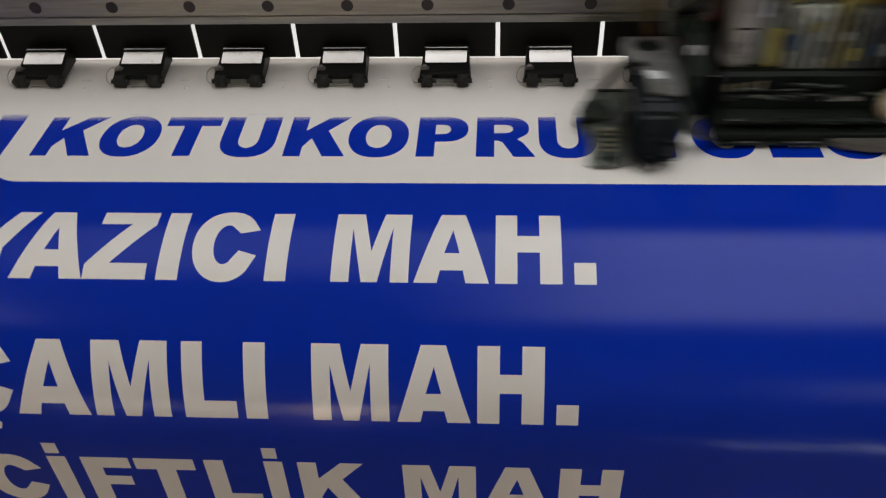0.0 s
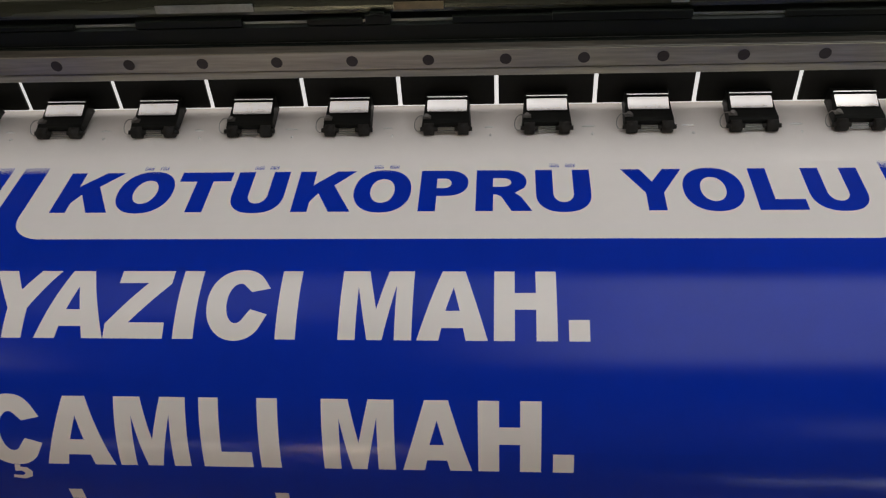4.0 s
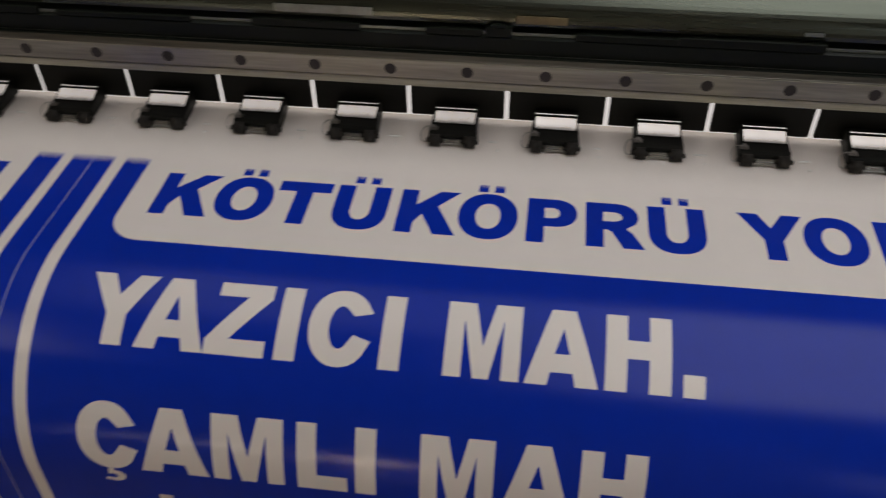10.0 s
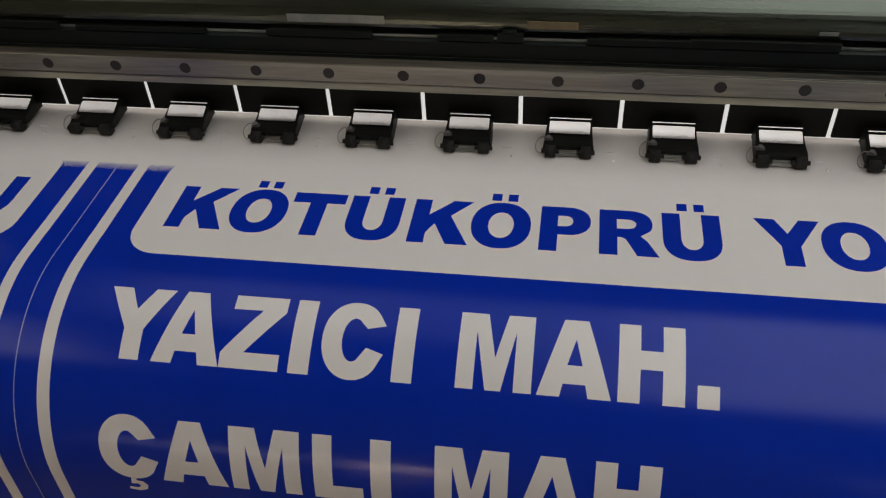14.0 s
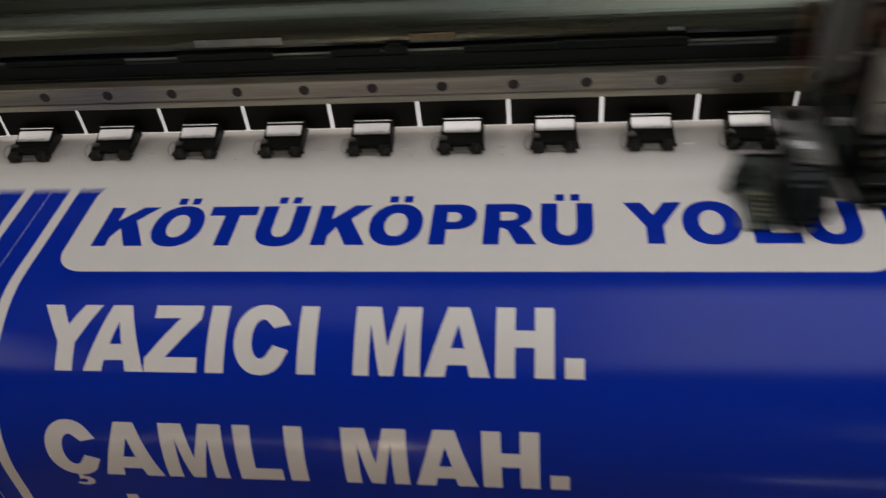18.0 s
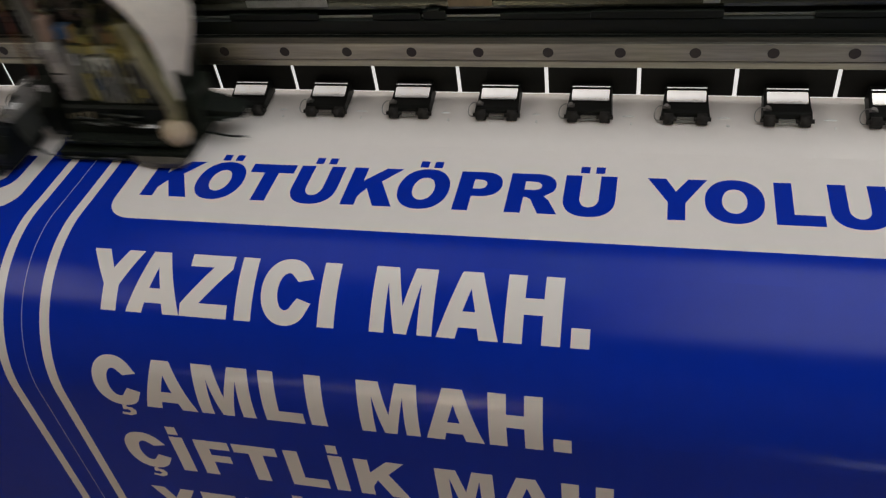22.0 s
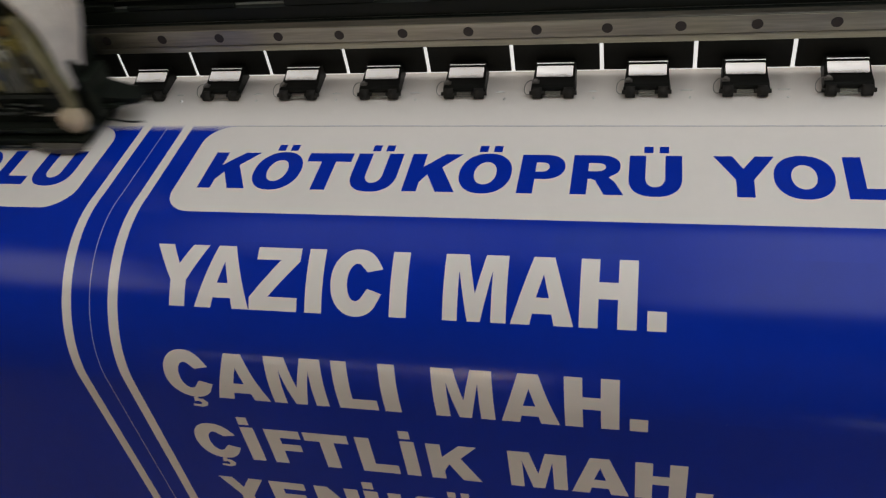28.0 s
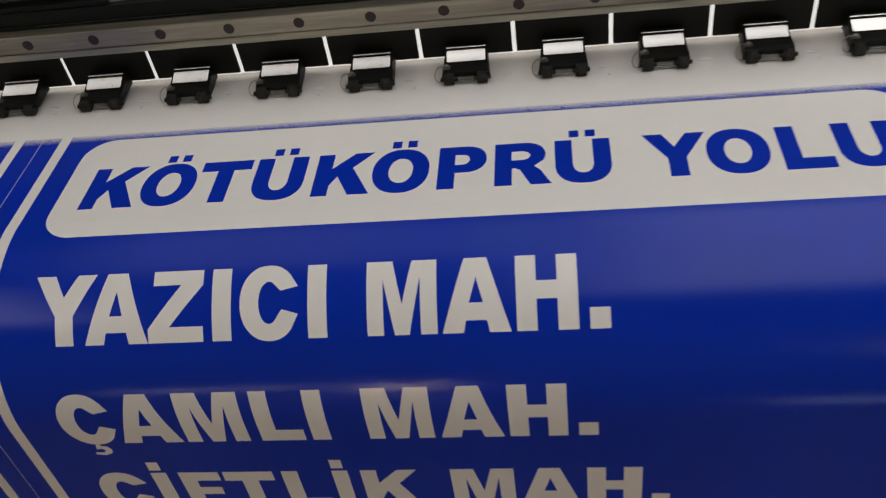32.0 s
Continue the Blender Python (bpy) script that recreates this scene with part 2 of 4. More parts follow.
def slab(outline, z0, z1, holes=(), bm=None):
    """A flat plate with the outline in x and y, with holes."""
    bm = bm or bmesh.new()
    loops = [list(outline)] + [list(h) for h in holes]
    flat = [p for lp in loops for p in lp]
    from_tess = tessellated(loops)
    lo = [bm.verts.new((x, y, z0)) for x, y in flat]
    hi = [bm.verts.new((x, y, z1)) for x, y in flat]
    for t in from_tess:
        bm.faces.new([hi[i] for i in t])
        bm.faces.new([lo[i] for i in reversed(t)])
    k = 0
    for lp in loops:
        n = len(lp)
        for i in range(n):
            bm.faces.new((lo[k + i], lo[k + (i + 1) % n], hi[k + (i + 1) % n], hi[k + i]))
        k += n
    bmesh.ops.recalc_face_normals(bm, faces=bm.faces)
    return bm


def tessellated(loops):
    from mathutils import geometry
    tris = geometry.tessellate_polygon([[Vector((x, y, 0)) for x, y in lp] for lp in loops])
    flat = [p for lp in loops for p in lp]
    out = []
    for a, b, c in tris:
        (ax, ay), (bx, by), (cx, cy) = flat[a], flat[b], flat[c]
        w = (bx - ax) * (cy - ay) - (by - ay) * (cx - ax)
        if abs(w) > 1e-12:
            out.append((a, b, c) if w > 0 else (a, c, b))
    return out


def ellipse(cx, cy, rx, ry, n=40, a0=0.0, a1=360.0, power=2.0):
    out = []
    for i in range(n + (a1 - a0 < 360)):
        a = radians(a0 + (a1 - a0) * i / n)
        c, s = math.cos(a), math.sin(a)
        out.append((cx + rx * math.copysign(abs(c) ** (2 / power), c), cy + ry * math.copysign(abs(s) ** (2 / power), s)))
    return out


def rounded_rect(x0, x1, y0, y1, r, n=10):
    out = []
    for cx, cy, a in ((x1 - r, y1 - r, 0), (x0 + r, y1 - r, 90), (x0 + r, y0 + r, 180), (x1 - r, y0 + r, 270)):
        out += ellipse(cx, cy, r, r, n, a, a + 90)
    return out


# ================= the room round the printer =================
FLOOR_Z = -0.86


def room():
    x0, x1, y0, y1, z1 = -3.2, 3.0, -2.9, 2.2, 1.95
    tagged(part("floor", boxed(x0, x1, y0, y1, FLOOR_Z - 0.1, FLOOR_Z), FLOORMAT), "grey tiled workshop floor under the printer", "floor", kind="structure")
    tagged(part("ceiling", boxed(x0, x1, y0, y1, z1, z1 + 0.12), CEILPAINT), "plain off-white workshop ceiling", "ceiling", kind="structure")
    for name, b in (("wall_north", (x0, x1, y1, y1 + 0.15)), ("wall_south", (x0, x1, y0 - 0.15, y0)), ("wall_west", (x0 - 0.15, x0, y0, y1)), ("wall_east", (x1, x1 + 0.15, y0, y1))):
        tagged(part(name, boxed(b[0], b[1], b[2], b[3], FLOOR_Z, z1), WALLPAINT), "plain painted workshop wall", "wall", kind="structure")
    panel = empty("ceiling_light", "wide white led ceiling panel, glowing", "ceiling light", "ceiling lights", m=pose(0.92, -0.22, z1))
    part("housing", boxed(-1.15, 1.15, -1.50, 1.50, -0.05, -0.003, 0.006), WHITE_LABEL, panel)
    part("diffuser", boxed(-1.11, 1.11, -1.46, 1.46, -0.058, -0.052, 0.002), PANEL_GLOW, panel)
    # unseen warm panel added as fill, set outside the vinyl's reflections
    lamp = empty("ceiling_light", "unseen warm white ceiling panel, added as fill light", "ceiling light", "ceiling lights", m=pose(-2.2, -1.2, z1))
    part("housing", boxed(-0.7, 0.7, -0.85, 0.85, -0.05, -0.003, 0.006), WHITE_LABEL, lamp)
    part("diffuser", boxed(-0.66, 0.66, -0.81, 0.81, -0.058, -0.052, 0.002), TUBE_GLOW, lamp)
    # unseen dim panel added for the sheen on the left of the ink
    third = empty("ceiling_light", "unseen cool white ceiling panel, added for a dim sheen", "ceiling light", "ceiling lights", m=pose(-0.78, 0.40, z1))
    part("housing", boxed(-0.85, 0.85, -0.90, 0.90, -0.05, -0.003, 0.006), WHITE_LABEL, third)
    part("diffuser", boxed(-0.81, 0.81, -0.86, 0.86, -0.058, -0.052, 0.002), DIM_GLOW, third)
    # unseen window with glowing panes, added as a dim light
    win = tagged(empty("added_window", "unseen white framed window, added as a dim light", "window"), kind="structure")
    win.matrix_basis = pose(1.75, y0, 0.45)
    part("window_frame", slab(rounded_rect(-0.60, 0.60, -0.34, 0.34, 0.004, 2), 0, 0.03, [rounded_rect(-0.55, -0.015, -0.29, 0.29, 0.003, 2), rounded_rect(0.015, 0.55, -0.29, 0.29, 0.003, 2)]), WHITE_LABEL, win).matrix_basis = pose(0, 0, 0, -90)
    for xa, xb in ((-0.55, -0.015), (0.015, 0.55)):
        part("pane", boxed(xa, xb, 0.004, 0.010, -0.29, 0.29), WINDOW_GLOW, win)
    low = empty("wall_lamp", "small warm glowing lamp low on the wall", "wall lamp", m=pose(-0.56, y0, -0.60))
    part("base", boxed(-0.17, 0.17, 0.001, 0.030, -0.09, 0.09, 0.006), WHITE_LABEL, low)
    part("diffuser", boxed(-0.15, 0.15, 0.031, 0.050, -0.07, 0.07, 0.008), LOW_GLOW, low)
    # unseen pale strip added for the soft streak on the vinyl's left
    strip = empty("wall_lamp", "long pale glowing strip added for a vinyl streak", "wall lamp", m=pose(-1.35, y0, -0.55))
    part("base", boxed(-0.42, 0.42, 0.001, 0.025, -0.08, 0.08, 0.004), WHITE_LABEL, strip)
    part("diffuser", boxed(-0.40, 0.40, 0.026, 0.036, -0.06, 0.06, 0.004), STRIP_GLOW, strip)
    # unseen glowing bar added to put lumpy streaks on the hanging vinyl
    batten = empty("streak_bar", "slim glowing bar on the floor, added for vinyl streaks", "light batten", m=pose(1.05, -1.30, FLOOR_Z))
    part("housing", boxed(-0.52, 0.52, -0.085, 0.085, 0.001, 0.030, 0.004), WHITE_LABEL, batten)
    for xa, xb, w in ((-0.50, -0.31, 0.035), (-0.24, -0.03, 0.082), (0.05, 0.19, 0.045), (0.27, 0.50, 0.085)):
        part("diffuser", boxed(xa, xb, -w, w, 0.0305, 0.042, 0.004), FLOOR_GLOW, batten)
    # unseen pale sheets added on the floor, for their sheen on the hanging print
    for x, y, w, dd, turn in ((0.62, -1.50, 0.34, 0.10, 8), (0.95, -1.34, 0.30, 0.05, -5), (0.20, -1.75, 0.22, 0.05, 15)):
        bm = bmesh.new()
        n = 16
        rows = []
        for k in range(n + 1):
            u = k / n
            z = 0.004 + 0.045 * max(0.0, abs(u - 0.5) * 2 - 0.55) ** 2 + 0.006 * math.sin(7 * u)
            rows.append([bm.verts.new((w * (u * 2 - 1), q, z + h)) for q, h in ((-dd, 0), (dd, 0), (dd, 0.002), (-dd, 0.002))])
        for r0, r1 in zip(rows, rows[1:]):
            for k in range(4):
                bm.faces.new((r0[k], r1[k], r1[(k + 1) % 4], r0[(k + 1) % 4]))
        bm.faces.new(rows[0])
        bm.faces.new(rows[-1][::-1])
        bmesh.ops.recalc_face_normals(bm, faces=bm.faces)
        ob = tagged(part("sheen_sheet", bm, VINYL), "unseen curled white sheet added for its sheen on the print", "offcut", "offcuts on the floor")
        ob.matrix_basis = pose(x, y, FLOOR_Z, 0, 0, turn)


room()

# paler than the vinyl itself, so the creases show as glints
CREASE = mat("glossy_vinyl_crease", (0.92, 0.89, 0.85), 0.16, spread=0.03, coat=1.0)
PALE_STRIP = mat("pale_grey_strip", (0.29, 0.305, 0.265), 0.32, 0.7, spread=0.25, scale=60)
AMBER = mat("amber_reflection", (0.20, 0.145, 0.070), 0.4, spread=0.3, scale=60)

HOLE = mat("dark_brown_hole", (0.018, 0.012, 0.008), 0.5, spread=0.4, scale=200)
LEDGE = mat("dull_brushed_ledge", (0.15, 0.138, 0.118), 0.38, 0.9, spread=0.5, scale=60, bump=0.12, bump_scale=260, grain=(0.05, 1, 1))

# ================= printer body =================
XL, XR = -1.62, 0.95           # ends of the printer
Y0, RAD, BEND = -0.0604, 0.1156, 1.520   # front edge of the flat platen, radius of the front apron, its turn in radians
ROLLER_X, ROLLER_STEP = -0.0671, 0.0828
HOLE_X, HOLE_STEP = -0.2351, 0.06


def apron_point(s, lift=0.0):
    """Place (y, z) and slope at the length s along the vinyl's way over platen and apron."""
    a = max(0.0, (Y0 - s) / RAD)
    ex = max(0.0, a - BEND) * RAD
    a = min(a, BEND)
    y = s if a <= 0 else Y0 - RAD * math.sin(a) - ex * math.cos(a)
    z = 0.0 if a <= 0 else -RAD * (1 - math.cos(a)) - ex * math.sin(a)
    return y - lift * math.sin(a), z + lift * math.cos(a), a


def printer():
    top = []
    n = 60
    for i in range(n + 1):
        s = 0.30 - 0.78 * i / n
        y, z, a = apron_point(s, -0.0012)
        top.append((y, z))
    low = [(top[-1][0] + 0.03, top[-1][1] + 0.005), (0.30, -0.30)]
    p = empty("printer", "large-format inkjet printer with a curved front apron", "printer")
    part("apron", extruded(top + low, XL + 0.35, XR - 0.35), PRINTER_GREY, p, "pale curved platen and front apron", smooth=False)
    part("stand", boxed(XL + 0.4, XR - 0.4, -0.02, 0.24, FLOOR_Z, -0.301, 0.01), PRINTER_GREY, p)
    # rail with its screw holes
    rail = part("linear_rail", extruded([(0.0950, 0.0590), (0.0950, 0.0602), (0.0962, 0.0608), (0.0950, 0.0615), (0.0950, 0.0764), (0.0953, 0.0768), (0.112, 0.0768), (0.112, 0.0532), (0.0972, 0.0532), (0.0960, 0.0540), (0.0954, 0.0584)], XL + 0.2, XR - 0.36), STEEL, p, "ground steel guide rail")
    for i in range(-19, 14):
        x = HOLE_X + HOLE_STEP * i
        if XL + 0.25 < x < XR - 0.38:
            bm = bmesh.new()
            # dark brown disc on the rail face stands for the hole's shaded inside
            cyl(bm, (0, -0.0002, 0), (0, 0.004, 0), 0.0046, 18)
            h = part("screw_hole", bm, HOLE, rail)
            h.location = (x, 0.0950, 0.0689)
    # dull brushed ledge, then the black beam above the rail
    part("ledge", extruded([(0.0962, 0.0772), (0.0966, 0.0776), (0.0985, 0.0812), (0.0990, 0.0768), (0.0962, 0.0768)], XL + 0.2, XR - 0.36), LEDGE, p, "dull brushed ledge over the rail")
    part("beam", extruded([(0.099, 0.0765), (0.099, 0.0800), (0.1035, 0.0810), (0.1035, 0.0945), (0.1060, 0.0955), (0.135, 0.0955), (0.135, 0.0765)], XL + 0.2, XR - 0.36), BEAM, p, "black painted beam")
    part("edge_strip", boxed(XL + 0.2, XR - 0.36, 0.1028, 0.1040, 0.0815, 0.0818), STEEL_DARK, p, "thin bright line along the beam")
    # rounded grey cover
    prof = [(0.116, 0.0995)] + [(0.142 - 0.0325 * math.cos(radians(a)), 0.1045 + 0.0275 * math.sin(radians(a))) for a in range(-4, 91, 6)] + [(0.150, 0.1345), (0.24, 0.1345), (0.24, 0.0995)]
    part("cover", extruded(prof, XL + 0.2, XR - 0.36), ALU, p, "grey metal beam cover", smooth=False)
    part("back_panel", boxed(XL + 0.2, XR - 0.36, 0.30, 0.31, -0.30, 0.20, 0.002), PRINTER_GREY, p)
    # strip is made to glow so the slits between the plates show white
    part("light_strip", boxed(XL + 0.3, XR - 0.42, 0.1362, 0.1375, 0.0012, 0.075), SLIT_GLOW, p, "white glowing strip behind the plates")
    part("gap_strip", boxed(XL + 0.3, XR - 0.42, 0.1075, 0.1085, 0.0957, 0.0978), PALE_STRIP, p, "pale strip along the beam")
    # pale reflection in the cover, built as a thin strip
    part("upper_reflection", boxed(-0.206, -0.129, 0.1072, 0.1080, 0.1062, 0.1126), PALE_STRIP, p, "pale reflection on the cover, made as a strip")
    part("pale_spot", boxed(0.1880, 0.2010, 0.1072, 0.1080, 0.1066, 0.1092), PALE_STRIP, p, "small pale spot on the cover")
    # the cover's amber reflection, put in as a coloured piece
    part("amber_reflection", boxed(-0.0200, 0.0180, 0.1072, 0.1080, 0.1056, 0.1116), AMBER, p, "amber reflection on the cover, made as a thin piece")
    part("light_bar", boxed(XL + 0.3, XR - 0.42, 0.1205, 0.1325, 0.0522, 0.0560), WHITE_LABEL, p, "light bar under the rail")
    # unseen glowing piece added so the right-hand plates glare
    part("lamp", boxed(0.300, 0.372, 0.1215, 0.1315, 0.0500, 0.0510), HOT_GLOW, p, "unseen glow added for glare on the right-hand plates")
    # glowing piece added behind one slit to give its glare
    part("slit_glare", boxed(0.3842, 0.3914, 0.1350, 0.1360, 0.012, 0.052), SPOT_GLOW, p, "glow piece added for the glare in one slit")
    # dark brackets along the gap between beam and cover
    cuts = [(-1.20, -1.02, 3), (-0.98, -0.80, 5), (-0.77, -0.61, 4), (-0.58, -0.40, 6), (-0.385, -0.274, 3), (-0.224, -0.139, 6), (-0.088, -0.045, 5), (-0.0425, -0.0225, 8), (0.0245, 0.100, 5), (0.100, 0.2045, 7), (0.2722, 0.40, 4), (0.40, 0.57, 6)]
    for a, b, h in cuts:
        part("bracket", boxed(a, b, 0.1035, 0.1073, 0.0957, 0.0972 + 0.0007 * h, 0.0006), BEAM, p)
    part("clip", boxed(-0.0385, -0.0275, 0.1030, 0.1072, 0.1031, 0.1052, 0.0006), BEAM, p)
    # black plates behind the rollers
    for i in range(-13, 7):
        x = ROLLER_X + ROLLER_STEP * i
        part("plate", boxed(x - 0.0397, x + 0.0397, 0.1320, 0.1345, 0.0042, 0.080, 0.0008), BLACK_PLATE, p)
    # short creases that the platen presses into the sheet between the rollers
    rng = random.Random(5)
    for i in range(-11, 6):
        x = ROLLER_X + ROLLER_STEP * i
        for dx, y, w in ((0.0345, 0.1032, 0.0052), (0.0372, 0.0920, 0.0011)):
            w *= rng.uniform(0.75, 1.2)
            dx += rng.uniform(-0.002, 0.002)
            bm = bmesh.new()
            bmesh.ops.create_uvsphere(bm, u_segments=12, v_segments=6, radius=1)
            for v in bm.verts:
                v.co = Vector((v.co.x * w, v.co.y * (0.0011 if w > 0.003 else 0.0016), v.co.z * 0.0011))
            d = part("crease", bm, CREASE, p, smooth=True)
            d.location = (x + dx, y, 0.0001)
    return p


printer()


def pinch_roller():
    r = empty("pinch_roller", "black sprung pinch roller pressing on white vinyl", "pinch roller", "pinch rollers in a row")
    # body: a wedge that widens to the foot
    bm = bmesh.new()
    ring = []
    for y, z0, z1, w in ((0.1290, 0.004, 0.0180, 0.0178), (0.1222, 0.004, 0.0180, 0.0178), (0.1216, 0.004, 0.0162, 0.0180), (0.1085, 0.004, 0.0114, 0.0190), (0.0992, 0.004, 0.0104, 0.0196), (0.0962, 0.0055, 0.0092, 0.0192)):
        ring.append([bm.verts.new(q) for q in ((-w - 0.0012, y, z0), (w + 0.0012, y, z0), (w, y, z1), (-w, y, z1))])
    for a, b in zip(ring, ring[1:]):
        for k in range(4):
            bm.faces.new((a[k], a[(k + 1) % 4], b[(k + 1) % 4], b[k]))
    bm.faces.new(ring[0][::-1])
    bm.faces.new(ring[-1])
    # ears that reach over the two wheels
    for xa, xb in ((-0.0194, -0.0090), (0.0090, 0.0194)):
        ear = [[bm.verts.new((x, y, z)) for x in (xa, xb) for z in zz] for y, zz in ((0.0990, (0.0060, 0.0098)), (0.0972, (0.0064, 0.0094)), (0.0958, (0.0066, 0.0084)))]
        for p, q in zip(ear, ear[1:]):
            for i, j in ((0, 1), (1, 3), (3, 2), (2, 0)):
                bm.faces.new((p[i], p[j], q[j], q[i]))
        bm.faces.new([ear[0][i] for i in (0, 1, 3, 2)])
        bm.faces.new([ear[-1][i] for i in (0, 2, 3, 1)])
    bmesh.ops.recalc_face_normals(bm, faces=bm.faces)
    bmesh.ops.bevel(bm, geom=bm.edges[:], offset=0.0004, segments=1, affect="EDGES")
    part("body", bm, BLACK, r)
    part("top_plate", slab(rounded_rect(-0.0162, 0.0168, 0, 0.0122, 0.0010, 3), 0.0004, 0.0011), POLISHED, r, "bright polished top plate").matrix_basis = pose(0, 0.1088, 0.0118, 20.2)
    part("edge_strip", slab(rounded_rect(-0.0165, 0.0172, 0, 0.0010, 0.0002, 2), 0.0002, 0.0008), POLISHED, r).matrix_basis = pose(0, 0.1217, 0.0178, 21.5)
    for x in (-0.0142, 0.0142):
        bm = cyl(bmesh.new(), (x - 0.0072, 0.0942, 0.0050), (x + 0.0072, 0.0942, 0.0050), 0.0049, 24)
        bmesh.ops.bevel(bm, geom=[e for e in bm.edges if abs(e.verts[0].co.x - e.verts[1].co.x) < 1e-6], offset=0.0030, segments=4, affect="EDGES")
        part("roller", bm, RUBBER, r, smooth=True)
    for y, z in ((0.0952, 0.0050), (0.0938, 0.0040), (0.0927, 0.0028)):
        part("axle", cyl(bmesh.new(), (-0.0075, y, z), (0.0075, y, z), 0.0006, 8), WIRE, r)
    part("screw_tab", boxed(-0.0196, -0.0128, 0.1000, 0.1046, 0.0108, 0.0120, 0.0003), STEEL_DARK, r)
    bm = bmesh.new()
    cyl(bm, (-0.0162, 0.1024, 0.0118), (-0.0162, 0.1020, 0.0136), 0.0020, 12)
    part("screw", bm, STEEL_DARK, r)
    loop = [(-0.0180, 0.1022, 0.0128), (-0.0225, 0.1020, 0.0126), (-0.0258, 0.0995, 0.0095), (-0.0262, 0.0962, 0.0055), (-0.0240, 0.0946, 0.0030), (-0.0208, 0.0950, 0.0030)]
    part("spring", tube(bmesh.new(), curve_points(loop, 5), 0.00042, 6), WIRE, r)
    return r


def rollers():
    first = pinch_roller()
    first.matrix_basis = pose(ROLLER_X + ROLLER_STEP * -11, 0, 0)
    for i in range(-10, 7):
        copy_thing(first, pose(ROLLER_X + ROLLER_STEP * i, 0, 0))


rollers()


def end_parts():
    e = empty("end_block", "dark grey end block beside the vinyl's edge", "end block")
    part("body", boxed(0.4520, 0.62, 0.0985, 0.128, -0.001, 0.030, 0.002), BLACK, e)
    part("cover_plate", boxed(0.4700, 0.62, 0.1290, 0.1310, -0.001, 0.062, 0.0008), PRINTER_GREY, e, "pale grey upright plate")
    g = empty("edge_guard", "black slotted media edge guard lying along the vinyl", "edge guard")
    part("strip", slab([(0.4405, -0.10), (0.4720, -0.10), (0.4720, 0.078), (0.4520, 0.078), (0.4520, 0.069), (0.4405, 0.069)], 0.0010, 0.0024, [rounded_rect(0.4490, 0.4560, 0.030, 0.060, 0.003, 4), rounded_rect(0.4490, 0.4560, -0.030, 0.010, 0.003, 4)]), BLACK, g)
    part("rail", boxed(0.4725, 0.60, -0.055, 0.097, -0.0012, 0.006, 0.001), BLACK_PLATE, g)


end_parts()

# ================= the printed vinyl =================
# Design coordinates: x across the printer, s along the vinyl (s = 0 is the foot of the street name at the start).
FEED = [0.0, 0.0040, 0.0086, 0.0128, 0.0169, 0.0213, 0.0252, 0.0288, 0.0333, 0.0376, 0.0405, 0.0451]
FEED_AT = [0.75, 3.9, 6.68, 9.46, 12.24, 15.04, 17.81, 20.58, 23.7, 26.81, 29.59]
FEED_END = FEED[-1]


def feed_rows():
    rows = [(0.0, 0.0)]
    for t, a, b in zip(FEED_AT, FEED, FEED[1:]):
        rows += [(t - 0.15, a), (t + 0.35, b)]
    return rows + [(32.0, FEED_END)]


STEM, BAR = 0.0131, 0.0112


def glyph_o(w, h):
    return [[ellipse(w / 2, h / 2, w / 2, h / 2 + 0.0012, 44, power=2.2), ellipse(w / 2, h / 2, w / 2 - STEM + 0.0003, h / 2 - BAR + 0.0006, 36, power=2.1)]]


def glyph_u(w, h):
    ry, ri = 0.42 * h, 0.42 * h - BAR + 0.0008
    out = [(0, h)] + ellipse(w / 2, ry, w / 2, ry + 0.0014, 24, 180, 360, 2.35) + [(w, h), (w - STEM, h)]
    out += ellipse(w / 2, ry, w / 2 - STEM, ri, 20, 180, 360, 2.1)[::-1] + [(STEM, h)]
    return [[out]]


def glyph_c(w, h):
    """An open ring with its two ends cut across."""
    o = ellipse(w / 2, h / 2, w / 2, h / 2 + 0.0011, 40, 34, 324, 2.15)
    i = ellipse(w / 2, h / 2, w / 2 - 0.0138, h / 2 - 0.0110, 30, 62, 306, 2.05)
    return [[[(0.995 * w, 0.713 * h)] + o[1:-1] + [(0.995 * w, 0.335 * h), (0.717 * w, 0.405 * h)] + i[::-1][1:-1] + [(0.703 * w, 0.658 * h)]]]


def glyph_k(w, h):
    s = 0.0127
    return [[[(0, 0), (s, 0), (s, 0.235 * h), (0.40 * w, 0.445 * h), (w - 0.0164, 0), (w, 0), (0.645 * w, 0.64 * h), (w - 0.0004, h), (w - 0.0157, h), (s, 0.645 * h), (s, h), (0, h)]]]


def glyph_t(w, h):
    s, b = 0.00665, 0.24 * h
    return [[[(w / 2 - s, 0), (w / 2 + s, 0), (w / 2 + s, h - b), (w, h - b), (w, h), (0, h), (0, h - b), (w / 2 - s, h - b)]]]


def bowl(w, h, b0, mid, lift, reach):
    """The outer and inner edge of the bowl of P and R, from b0 up to the top."""
    cy, ry = (h + b0) / 2, (h - b0) / 2
    o = [(mid, b0)] + ellipse(mid, cy, w - mid, ry, 18, 270, 450, 2.2)[1:-1] + [(mid, h)]
    top = h - 0.0104
    i0, i1 = b0 + lift, top
    i = [(STEM - 0.0003, i0)] + ellipse(mid - 0.002, (i0 + i1) / 2, reach - mid + 0.002, (i1 - i0) / 2, 14, 270, 450, 2.1) + [(STEM - 0.0003, i1)]
    return o, i


